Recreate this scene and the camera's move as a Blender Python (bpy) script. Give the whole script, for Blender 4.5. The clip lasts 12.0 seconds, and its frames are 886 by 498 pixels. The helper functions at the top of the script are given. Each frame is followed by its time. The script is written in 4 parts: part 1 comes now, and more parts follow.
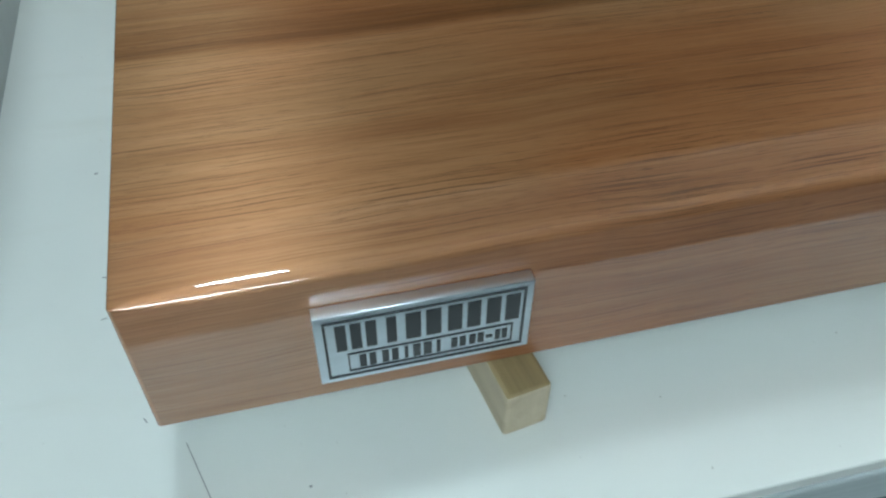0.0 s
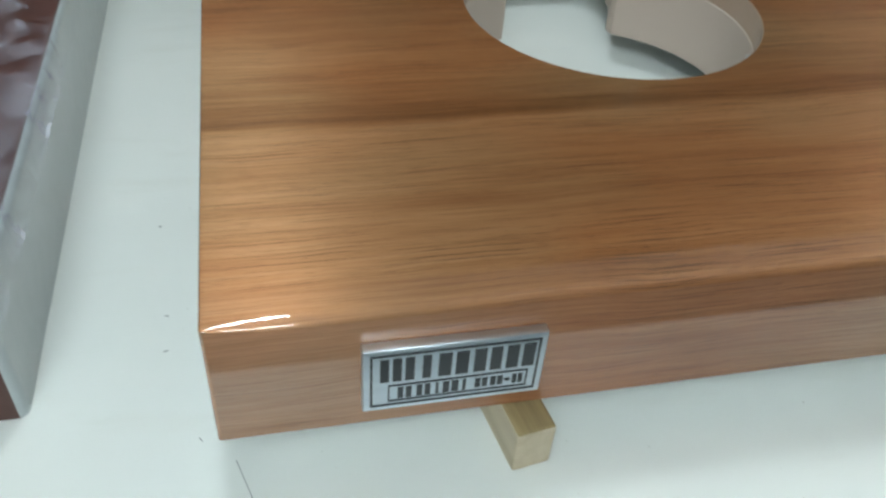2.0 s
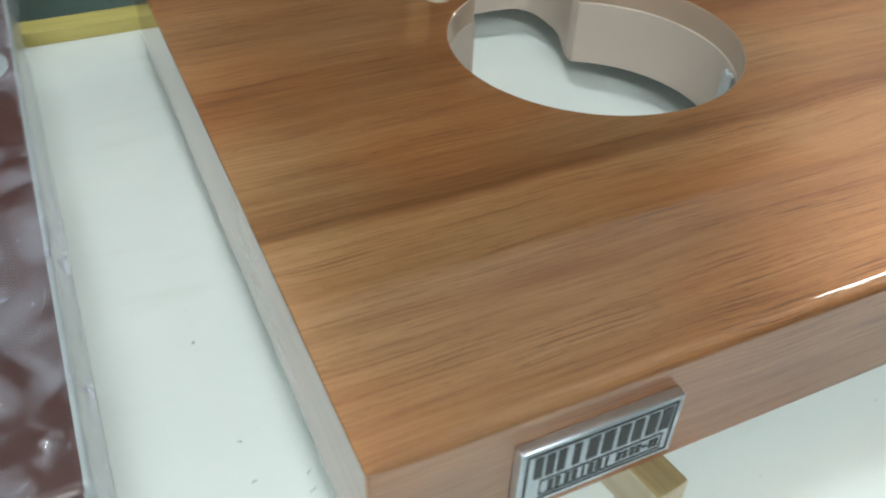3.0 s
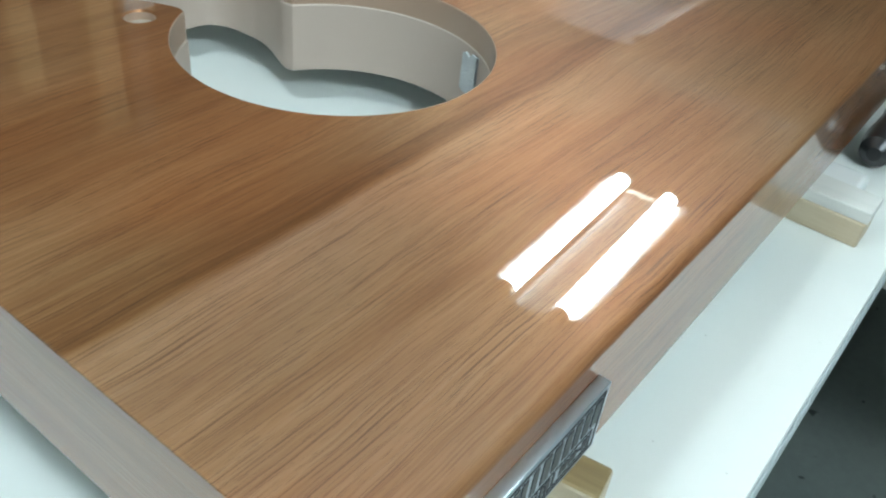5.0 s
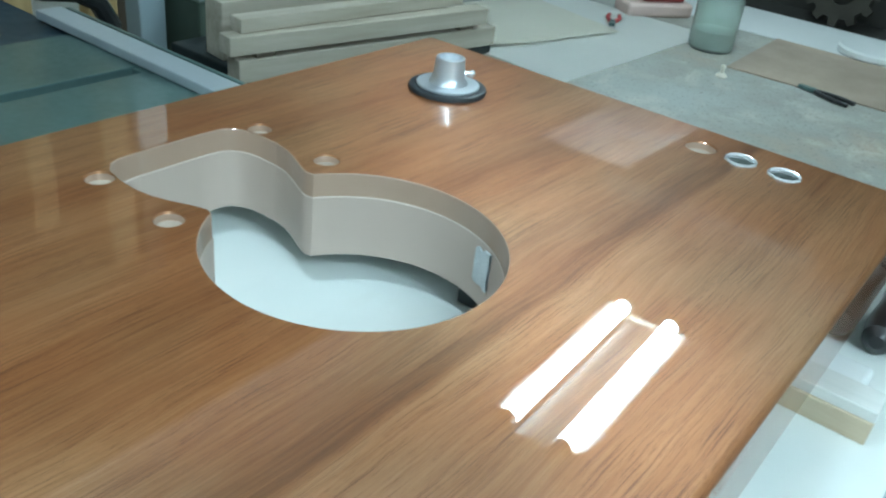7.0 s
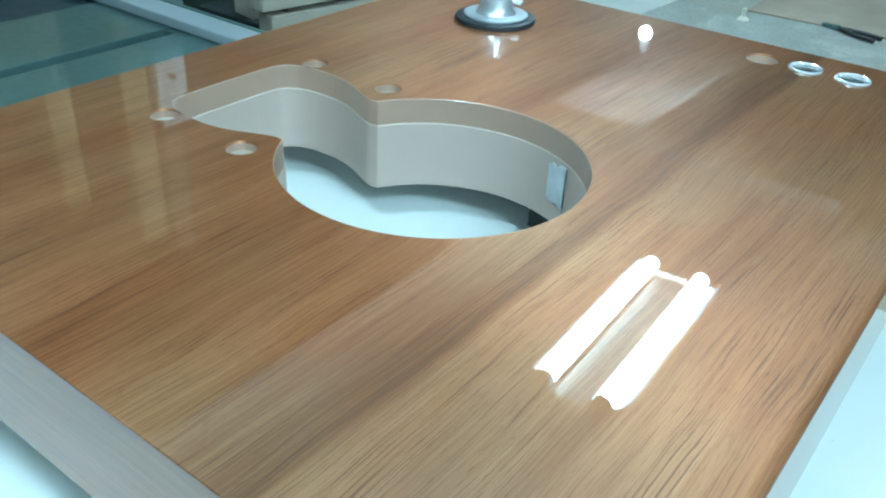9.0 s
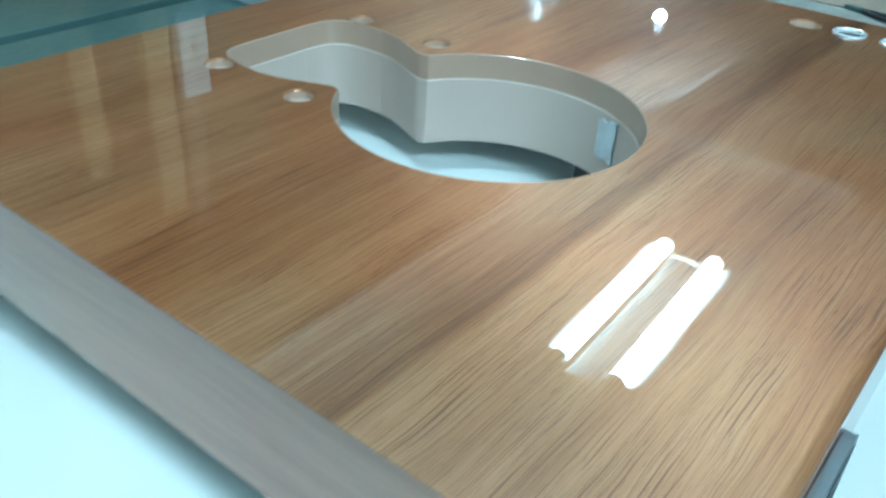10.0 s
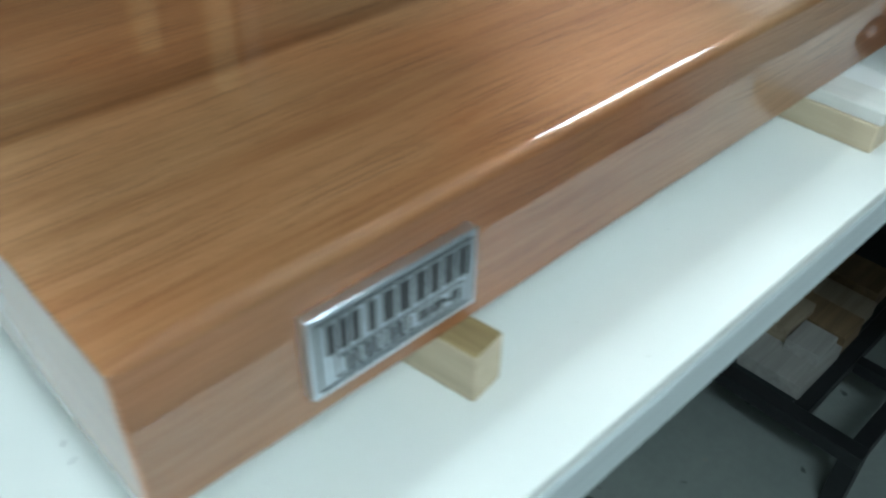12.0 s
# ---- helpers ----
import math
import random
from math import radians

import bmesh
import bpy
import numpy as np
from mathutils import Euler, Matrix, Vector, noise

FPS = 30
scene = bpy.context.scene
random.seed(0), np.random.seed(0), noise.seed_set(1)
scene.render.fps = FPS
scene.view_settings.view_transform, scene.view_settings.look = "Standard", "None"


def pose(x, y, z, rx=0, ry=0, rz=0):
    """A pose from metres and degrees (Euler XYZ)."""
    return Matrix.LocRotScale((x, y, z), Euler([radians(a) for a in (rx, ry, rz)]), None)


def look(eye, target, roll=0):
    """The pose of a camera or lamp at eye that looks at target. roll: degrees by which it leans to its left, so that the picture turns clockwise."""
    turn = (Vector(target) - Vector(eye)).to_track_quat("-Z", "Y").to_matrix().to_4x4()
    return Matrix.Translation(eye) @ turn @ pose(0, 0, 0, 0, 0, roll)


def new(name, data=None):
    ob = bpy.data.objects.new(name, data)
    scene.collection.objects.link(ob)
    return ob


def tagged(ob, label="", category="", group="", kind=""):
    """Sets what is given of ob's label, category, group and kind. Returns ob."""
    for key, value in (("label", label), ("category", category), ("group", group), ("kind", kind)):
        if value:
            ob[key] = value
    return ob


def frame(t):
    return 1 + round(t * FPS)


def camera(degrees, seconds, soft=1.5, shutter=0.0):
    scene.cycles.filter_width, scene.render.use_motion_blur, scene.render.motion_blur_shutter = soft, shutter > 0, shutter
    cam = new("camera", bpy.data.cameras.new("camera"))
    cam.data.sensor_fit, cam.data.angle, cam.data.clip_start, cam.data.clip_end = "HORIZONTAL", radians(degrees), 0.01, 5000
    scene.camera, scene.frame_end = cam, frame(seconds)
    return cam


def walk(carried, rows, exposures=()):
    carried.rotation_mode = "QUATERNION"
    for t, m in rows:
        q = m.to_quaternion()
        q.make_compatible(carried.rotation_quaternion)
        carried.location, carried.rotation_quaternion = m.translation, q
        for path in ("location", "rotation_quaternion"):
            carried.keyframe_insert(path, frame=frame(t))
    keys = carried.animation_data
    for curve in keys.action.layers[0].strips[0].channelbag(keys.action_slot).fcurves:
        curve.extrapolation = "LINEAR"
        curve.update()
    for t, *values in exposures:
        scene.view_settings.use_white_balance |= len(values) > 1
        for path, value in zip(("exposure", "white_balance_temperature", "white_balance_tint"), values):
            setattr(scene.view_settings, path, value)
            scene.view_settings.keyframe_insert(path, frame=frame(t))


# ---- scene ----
from mathutils import geometry

cam = camera(55.1, 12.0, soft=2.2, shutter=0.4)
PATH = [
    (0, (0.0451, -0.1363, 1.0731), (0.2119, 0.5242, 0.3410), 0.60),
    (0.5, (0.0477, -0.1468, 1.0749), (0.2257, 0.5166, 0.3481), 1.57),
    (1, (0.0428, -0.1497, 1.0805), (0.2214, 0.5154, 0.3554), 2.17),
    (1.5, (0.0393, -0.1534, 1.0847), (0.2291, 0.5197, 0.3698), 3.12),
    (2, (0.0237, -0.1700, 1.0975), (0.2145, 0.5575, 0.4384), 4.51),
    (2.5, (-0.0061, -0.1761, 1.1051), (0.2176, 0.5699, 0.4779), 4.55),
    (2.7, (-0.0214, -0.1581, 1.1097), (0.2447, 0.5679, 0.4756), 3.58),
    (4.5, (-0.0809, -0.0582, 1.0901), (0.5366, 0.4136, 0.4607), 5.43),
    (5, (-0.0697, -0.0583, 1.0804), (0.5890, 0.3888, 0.4752), 6.84),
    (5.5, (-0.0617, -0.0561, 1.0715), (0.5976, 0.3909, 0.4669), 7.06),
    (6, (-0.0647, -0.0542, 1.0830), (0.6165, 0.4203, 0.5256), 6.00),
    (6.5, (-0.0624, -0.0519, 1.1015), (0.6380, 0.4353, 0.5800), 6.72),
    (7, (-0.0652, -0.0404, 1.1198), (0.6433, 0.4582, 0.6202), 6.91),
    (7.2, (-0.0713, -0.0355, 1.1213), (0.6391, 0.4636, 0.6251), 7.01),
    (8.8, (-0.0939, -0.0241, 1.0906), (0.5965, 0.4805, 0.5723), 3.10),
    (9, (-0.0890, -0.0221, 1.0878), (0.6009, 0.4796, 0.5659), 3.02),
    (9.5, (-0.0894, -0.0222, 1.0876), (0.6051, 0.4724, 0.5651), 3.20),
    (10, (-0.1119, -0.0127, 1.0752), (0.5671, 0.4875, 0.5378), 3.80),
    (10.5, (-0.1283, -0.0219, 1.0520), (0.5121, 0.5039, 0.4921), 3.71),
    (11, (-0.1268, -0.0482, 1.0395), (0.5069, 0.4682, 0.4637), 1.62),
    (11.2, (-0.1213, -0.0593, 1.0380), (0.5007, 0.4601, 0.4519), 1.82),
    (11.5, (-0.1013, -0.0795, 1.0389), (0.5035, 0.4559, 0.4494), 0.21),
    (11.8, (-0.0604, -0.1051, 1.0457), (0.5059, 0.4402, 0.4277), 1.27),
    (12, (-0.0320, -0.1300, 1.0487), (0.5107, 0.4302, 0.4229), 1.22),
]
walk(cam, [(t, look(eye, target, roll)) for t, eye, target, roll in PATH],
     [(0, -0.85, 6200, 10), (1.5, -0.80, 6300, 12), (2.5, -0.42, 6900, 16), (2.7, -0.42, 6900, 16), (4.5, -0.28, 6350, 11), (5.5, -0.18, 6250, 10), (7, -0.06, 5700, 3),
      (8.8, 0.15, 5120, -5), (10, 0.10, 5020, -6), (10.5, -0.25, 5300, -2), (11, -0.58, 5500, 0), (11.5, -0.64, 5950, 5), (12, -0.40, 6200, 10)])
scene.view_settings.exposure = 0.0

# heights: floor at 0, worktable top, underside and top of the plinth
BENCH = 0.85
GAP = 0.02
BASE = BENCH + GAP
TH = 0.0507
TOP = BASE + TH
LOW = TOP - 0.30

# ---- world: a closed workshop, so only a dim sky outside ----
world = bpy.data.worlds.new("world")
scene.world = world
world.use_nodes = True
world.node_tree.nodes["Background"].inputs[0].default_value = (0.5, 0.6, 0.7, 1)
world.node_tree.nodes["Background"].inputs[1].default_value = 0.03


# ---- materials ----
def mat(name):
    m = bpy.data.materials.new(name)
    m.use_nodes = True
    nt = m.node_tree
    return m, nt, nt.nodes["Principled BSDF"]


def node(nt, kind, **kw):
    n = nt.nodes.new(kind)
    for key, value in kw.items():
        if key in n.inputs:
            n.inputs[key].default_value = value
    return n


def ramp(nt, fac, stops):
    r = nt.nodes.new("ShaderNodeValToRGB")
    el = r.color_ramp.elements
    while len(el) < len(stops):
        el.new(0.5)
    for e, (p, c) in zip(el, stops):
        e.position = p
        e.color = (c, c, c, 1) if isinstance(c, (int, float)) else (*c, 1)
    nt.links.new(fac, r.inputs[0])
    return r.outputs[0]


def mapped(nt, scale, coord="Object", loc=(0, 0, 0), rot=(0, 0, 0)):
    tc = nt.nodes.new("ShaderNodeTexCoord")
    mp = nt.nodes.new("ShaderNodeMapping")
    mp.inputs["Scale"].default_value = scale
    mp.inputs["Location"].default_value = loc
    mp.inputs["Rotation"].default_value = rot
    nt.links.new(tc.outputs[coord], mp.inputs[0])
    return mp.outputs[0]


def noise_of(nt, vec, scale=1.0, detail=4.0, rough=0.55, distortion=0.0):
    n = nt.nodes.new("ShaderNodeTexNoise")
    n.inputs["Scale"].default_value = scale
    n.inputs["Detail"].default_value = detail
    n.inputs["Roughness"].default_value = rough
    n.inputs["Distortion"].default_value = distortion
    nt.links.new(vec, n.inputs["Vector"])
    return n.outputs["Fac"]


def mixed(nt, fac, a, b, blend="MIX"):
    m = nt.nodes.new("ShaderNodeMix")
    m.data_type = "RGBA"
    m.blend_type = blend
    for sock, v in ((m.inputs[0], fac), (m.inputs[6], a), (m.inputs[7], b)):
        if isinstance(v, bpy.types.NodeSocket):
            nt.links.new(v, sock)
        elif isinstance(v, (int, float)):
            sock.default_value = v
        else:
            sock.default_value = (*v, 1)
    return m.outputs[2]


def calc(nt, op, a, b=0.0):
    m = nt.nodes.new("ShaderNodeMath")
    m.operation = op
    for sock, v in ((m.inputs[0], a), (m.inputs[1], b)):
        if isinstance(v, bpy.types.NodeSocket):
            nt.links.new(v, sock)
        else:
            sock.default_value = v
    return m.outputs[0]


def bump(nt, bsdf, height, strength=0.2, dist=0.001, to="Normal"):
    b = nt.nodes.new("ShaderNodeBump")
    b.inputs["Strength"].default_value = strength
    b.inputs["Distance"].default_value = dist
    nt.links.new(height, b.inputs["Height"])
    nt.links.new(b.outputs[0], bsdf.inputs[to])


def simple(name, color, rough=0.5, metal=0.0, var=0.15, scale=30.0, bumps=0.1, coat=0.0, stretch=(1, 1, 1), dist=0.0006):
    """A plain surface with two scales of variation and a fine relief."""
    m, nt, b = mat(name)
    v = mapped(nt, stretch)
    big = noise_of(nt, v, scale * 0.25, 3)
    fine = noise_of(nt, v, scale * 6, 5)
    dark = tuple(c * (1 - var) for c in color)
    light = tuple(min(1, c * (1 + var)) for c in color)
    c1 = ramp(nt, big, [(0.3, dark), (0.7, light)])
    c2 = mixed(nt, calc(nt, "MULTIPLY", fine, 0.35), c1, dark)
    nt.links.new(c2, b.inputs["Base Color"])
    r = calc(nt, "MULTIPLY_ADD", fine, 0.2)
    nt.nodes[-1].inputs[2].default_value = max(0.02, rough - 0.1)
    nt.links.new(r, b.inputs["Roughness"])
    b.inputs["Metallic"].default_value = metal
    b.inputs["Coat Weight"].default_value = coat
    b.inputs["Coat Roughness"].default_value = 0.05
    if bumps:
        bump(nt, b, fine, bumps, dist)
    return m


def veneer(name, along="X", contrast=1.0, tint=None, gloss=1.85, haze=0.012, shine=0.50):
    """Lacquered reddish-brown hardwood; its fibres run along one axis and shine across it."""
    m, nt, b = mat(name)
    tc = nt.nodes.new("ShaderNodeTexCoord")
    sep = nt.nodes.new("ShaderNodeSeparateXYZ")
    nt.links.new(tc.outputs["Object"], sep.inputs[0])
    comb = nt.nodes.new("ShaderNodeCombineXYZ")
    if along == "X":
        u, w = sep.outputs[0], calc(nt, "ADD", sep.outputs[1], calc(nt, "MULTIPLY", calc(nt, "SUBTRACT", sep.outputs[2], 0.0507), 0.9))
    else:
        u, w = sep.outputs[1], calc(nt, "ADD", sep.outputs[2], calc(nt, "MULTIPLY", sep.outputs[0], 0.9))
    nt.links.new(u, comb.inputs[0])
    nt.links.new(w, comb.inputs[1])
    grain = nt.nodes.new("ShaderNodeCombineXYZ")

    def stretched(sx, sy, loc=0.0, source=grain):
        mp = nt.nodes.new("ShaderNodeMapping")
        mp.inputs["Scale"].default_value = (sx, sy, 1)
        mp.inputs["Location"].default_value = (loc, loc * 1.7, 0)
        nt.links.new(source.outputs[0], mp.inputs[0])
        return mp.outputs[0]

    def centred(value, amount):
        return calc(nt, "MULTIPLY", calc(nt, "SUBTRACT", value, 0.5), amount)

    # slow wander of the grain across its run
    wander = noise_of(nt, stretched(5, 9, 0.0, comb), 1.0, 3, 0.45)
    ripple = noise_of(nt, stretched(24, 40, 4.0, comb), 1.0, 2, 0.45)
    wv = calc(nt, "ADD", calc(nt, "ADD", w, centred(wander, 0.015)), centred(ripple, 0.0022))
    nt.links.new(u, grain.inputs[0])
    nt.links.new(wv, grain.inputs[1])
    # broad stripes of the veneer leaf, one sharply edged dark seam among them
    bands = ramp(nt, calc(nt, "MULTIPLY", calc(nt, "ADD", wv, 0.07), 2.1), [
        (0.0, 0.5), (0.10, 0.38), (0.147, 0.60), (0.19, 0.70), (0.25, 0.52), (0.30, 0.60), (0.350, 0.68),
        (0.362, 0.10), (0.372, 0.20), (0.40, 0.42), (0.46, 0.64), (0.53, 0.5), (0.565, 0.34), (0.61, 0.65), (0.70, 0.45),
        (0.74, 0.66), (0.80, 0.38), (0.86, 0.6), (0.93, 0.45), (1.0, 0.6)])
    streak = noise_of(nt, stretched(9, 130, 3.1), 1.0, 5, 0.62)
    fine = noise_of(nt, stretched(16, 1000, 5.3), 1.0, 3, 0.6)
    cloud = noise_of(nt, stretched(9, 22, 1.3), 1.0, 3)
    tone = calc(nt, "ADD", calc(nt, "MULTIPLY", bands, 0.46), 0.27)
    tone = calc(nt, "ADD", tone, centred(streak, 0.36))
    tone = calc(nt, "ADD", tone, centred(fine, 0.34 * contrast))
    tone = calc(nt, "ADD", tone, centred(cloud, 0.22))
    col = ramp(nt, tone, [(0.14, (0.105, 0.037, 0.010)), (0.36, (0.258, 0.112, 0.038)), (0.58, (0.425, 0.216, 0.094)), (0.86, (0.58, 0.352, 0.184))])
    if tint:
        col = mixed(nt, 1.0, col, tint, "MULTIPLY")
    # redder heartwood in soft patches
    heart = noise_of(nt, stretched(5, 8, 8.8), 1.0, 2)
    col = mixed(nt, ramp(nt, heart, [(0.42, 0.0), (0.60, 0.85)]), col, (1.0, 0.74, 0.57), "MULTIPLY")
    # open pores: fine short dashes, and longer dark lines gathered in patches
    patch = noise_of(nt, stretched(8, 40, 2.2), 1.0, 2)
    dashes = ramp(nt, noise_of(nt, stretched(120, 3600, 7.7), 1.0, 1, 0.5), [(0.62, 0.0), (0.67, 1.0)])
    lines = ramp(nt, noise_of(nt, stretched(17, 1900, 9.1), 1.0, 2, 0.6), [(0.56, 0.0), (0.62, 1.0)])
    mask = calc(nt, "MAXIMUM", calc(nt, "MULTIPLY", dashes, ramp(nt, patch, [(0.35, 0.30), (0.6, 0.8)])), calc(nt, "MULTIPLY", lines, ramp(nt, patch, [(0.36, 0.35), (0.58, 1.0)])))
    col = mixed(nt, calc(nt, "MULTIPLY", mask, 0.64 * contrast), col, (0.085, 0.030, 0.012))
    nt.links.new(col, b.inputs["Base Color"])
    # the fibres mirror light in a band across the grain
    geo = nt.nodes.new("ShaderNodeNewGeometry")
    across = nt.nodes.new("ShaderNodeVectorMath")
    across.operation = "CROSS_PRODUCT"
    nt.links.new(geo.outputs["Normal"], across.inputs[0])
    across.inputs[1].default_value = (1, 0, 0) if along == "X" else (0, 1, 0)
    nt.links.new(across.outputs[0], b.inputs["Tangent"])
    b.inputs["Anisotropic"].default_value = 0.85 if shine > 0.1 else 0.0
    b.inputs["Roughness"].default_value = 0.42
    b.inputs["Metallic"].default_value = shine
    b.inputs["Specular IOR Level"].default_value = 0.45
    b.inputs["Coat Weight"].default_value = 1.0
    b.inputs["Coat Roughness"].default_value = haze
    b.inputs["Coat IOR"].default_value = gloss
    waves = noise_of(nt, mapped(nt, (1, 1, 1)), 45, 2)
    bump(nt, b, waves, 0.008, 0.0006, "Coat Normal")
    bump(nt, b, calc(nt, "ADD", streak, fine), 0.30, 0.0004)
    return m


def timber(name, color, dark, along=(4, 60, 60), rough=0.6):
    """Raw sawn timber; along: stretch of the grain on each axis."""
    m, nt, b = mat(name)
    v = mapped(nt, along)
    g = noise_of(nt, v, 1.0, 5, 0.6, 0.4)
    fine = noise_of(nt, mapped(nt, tuple(a * 6 for a in along)), 1.0, 3)
    col = ramp(nt, g, [(0.3, dark), (0.65, color)])
    col = mixed(nt, calc(nt, "MULTIPLY", fine, 0.4), col, dark)
    nt.links.new(col, b.inputs["Base Color"])
    b.inputs["Roughness"].default_value = rough
    bump(nt, b, fine, 0.25, 0.0008)
    return m


def glow(name, color, strength):
    m, nt, b = mat(name)
    b.inputs["Base Color"].default_value = (0.9, 0.9, 0.9, 1)
    b.inputs["Emission Color"].default_value = (*color, 1)
    b.inputs["Emission Strength"].default_value = strength
    return m


def laminate(name):
    """White melamine board with smudges, thin scratches and fine specks."""
    m, nt, b = mat(name)
    v = mapped(nt, (1, 1, 1))
    big = noise_of(nt, v, 6, 4)
    speck = noise_of(nt, v, 420, 1)
    smear = noise_of(nt, mapped(nt, (14, 60, 1)), 1.0, 3)
    col = ramp(nt, big, [(0.3, (0.69, 0.72, 0.695)), (0.7, (0.785, 0.80, 0.765))])
    col = mixed(nt, ramp(nt, smear, [(0.6, 0.0), (0.8, 0.25)]), col, (0.62, 0.62, 0.56))
    col = mixed(nt, ramp(nt, speck, [(0.78, 0.0), (0.82, 0.5)]), col, (0.3, 0.28, 0.24))
    nt.links.new(col, b.inputs["Base Color"])
    rr = ramp(nt, smear, [(0.3, 0.28), (0.8, 0.5)])
    nt.links.new(rr, b.inputs["Roughness"])
    bump(nt, b, noise_of(nt, v, 300, 3), 0.05, 0.0004)
    return m


def dusty(name):
    """Low table top under sawdust: grey board, brown and pale drifts."""
    m, nt, b = mat(name)
    v = mapped(nt, (1, 1, 1))
    a = noise_of(nt, v, 3.2, 5, 0.6)
    d = noise_of(nt, v, 9, 6, 0.65, 0.5)
    g = noise_of(nt, v, 140, 3)
    col = ramp(nt, a, [(0.35, (0.37, 0.385, 0.36)), (0.55, (0.31, 0.305, 0.27)), (0.72, (0.36, 0.29, 0.22))])
    col = mixed(nt, ramp(nt, d, [(0.52, 0.0), (0.7, 0.7)]), col, (0.50, 0.48, 0.42))
    col = mixed(nt, ramp(nt, g, [(0.55, 0.0), (0.72, 0.6)]), col, (0.17, 0.16, 0.14))
    nt.links.new(col, b.inputs["Base Color"])
    b.inputs["Roughness"].default_value = 0.8
    bump(nt, b, g, 0.4, 0.002)
    return m


def concrete(name):
    m, nt, b = mat(name)
    v = mapped(nt, (1, 1, 1))
    a = noise_of(nt, v, 2.5, 5)
    g = noise_of(nt, v, 60, 4)
    s = noise_of(nt, v, 26, 1)
    col = ramp(nt, a, [(0.3, (0.24, 0.29, 0.285)), (0.7, (0.37, 0.42, 0.39))])
    col = mixed(nt, ramp(nt, s, [(0.70, 0.0), (0.74, 0.8)]), col, (0.03, 0.035, 0.035))
    col = mixed(nt, ramp(nt, s, [(0.22, 0.7), (0.27, 0.0)]), col, (0.36, 0.36, 0.32))
    col = mixed(nt, calc(nt, "MULTIPLY", g, 0.3), col, (0.10, 0.11, 0.10))
    nt.links.new(col, b.inputs["Base Color"])
    b.inputs["Roughness"].default_value = 0.7
    bump(nt, b, g, 0.3, 0.002)
    return m


def film_material(name):
    """Crinkled clear wrapping film: mostly clear, glossy folds."""
    m, nt, b = mat(name)
    v = mapped(nt, (1, 1, 1))
    n1 = noise_of(nt, v, 60, 2, 0.5, 0.8)
    n2 = noise_of(nt, v, 27, 2, 0.5, 0.9)
    cells = nt.nodes.new("ShaderNodeTexVoronoi")
    cells.inputs["Scale"].default_value = 75
    nt.links.new(v, cells.inputs["Vector"])
    b.inputs["Base Color"].default_value = (0.62, 0.62, 0.72, 1)
    b.inputs["Roughness"].default_value = 0.07
    b.inputs["Specular IOR Level"].default_value = 0.5
    # n1 speckles and crease lines paint the folds' white glints into the opacity
    al = calc(nt, "ADD", ramp(nt, n2, [(0.46, 0.03), (0.70, 0.34)]), ramp(nt, n1, [(0.62, 0.0), (0.70, 0.22)]))
    nt.links.new(al, b.inputs["Alpha"])
    n3 = noise_of(nt, v, 30, 2, 0.5, 1.4)
    crease = ramp(nt, calc(nt, "ABSOLUTE", calc(nt, "SUBTRACT", n3, 0.5)), [(0.0, 0.22), (0.012, 0.0)])
    nt.links.new(calc(nt, "ADD", al, calc(nt, "MULTIPLY", crease, ramp(nt, n2, [(0.44, 0.0), (0.52, 1.0)]))), b.inputs["Alpha"])
    bump(nt, b, cells.outputs["Distance"], 0.2, 0.004)
    return m


def glassy(name, color):
    m, nt, b = mat(name)
    b.inputs["Base Color"].default_value = (*color, 1)
    b.inputs["Transmission Weight"].default_value = 0.75
    b.inputs["Roughness"].default_value = 0.18
    bump(nt, b, noise_of(nt, mapped(nt, (1, 1, 1)), 60, 2), 0.15, 0.002)
    return m


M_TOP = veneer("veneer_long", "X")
# front and side tints grey the wood, painting in the worktable's reflection
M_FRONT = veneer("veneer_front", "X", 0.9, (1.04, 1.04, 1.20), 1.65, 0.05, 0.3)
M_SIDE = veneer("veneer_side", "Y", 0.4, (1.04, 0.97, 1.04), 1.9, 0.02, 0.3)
M_CREAM = simple("cream_core", (0.51, 0.415, 0.35), 0.55, var=0.06, scale=20, bumps=0.1, coat=0.15)
M_RAW = simple("brown_cut_edge", (0.42, 0.29, 0.21), 0.4, var=0.12, scale=25, coat=0.8)
M_HOLE = simple("hole_floor", (0.46, 0.38, 0.31), 0.35, var=0.25, coat=1.0)
M_LAM = laminate("white_laminate")
M_PLY = timber("grey_board_edge", (0.52, 0.58, 0.59), (0.43, 0.49, 0.50), (3, 40, 260), 0.6)
M_PLATE = simple("brushed_aluminium", (0.66, 0.73, 0.80), 0.34, 1.0, 0.08, 60, 0.1, stretch=(1, 1, 14))
M_INK = simple("dark_print", (0.035, 0.04, 0.045), 0.45, var=0.1)
M_INSERT = simple("dark_green_insert", (0.030, 0.038, 0.032), 0.8, 0.0, 0.15, bumps=0)
M_FLANGE = simple("satin_silver", (0.60, 0.63, 0.66), 0.45, 0.7, 0.05, 50, 0.05)
M_MIRROR_PATCH = simple("pale_reflection", (0.64, 0.69, 0.72), 0.3, 0.0, var=0.4, scale=120, bumps=0.6, coat=0.6, dist=0.002)
M_PENCIL = simple("pencil_lead", (0.30, 0.31, 0.31), 0.5, var=0.2)
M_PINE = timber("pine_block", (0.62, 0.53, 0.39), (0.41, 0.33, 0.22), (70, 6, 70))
M_PINE_TOP = timber("dark_pine_top", (0.36, 0.27, 0.13), (0.16, 0.11, 0.05), (90, 8, 90))
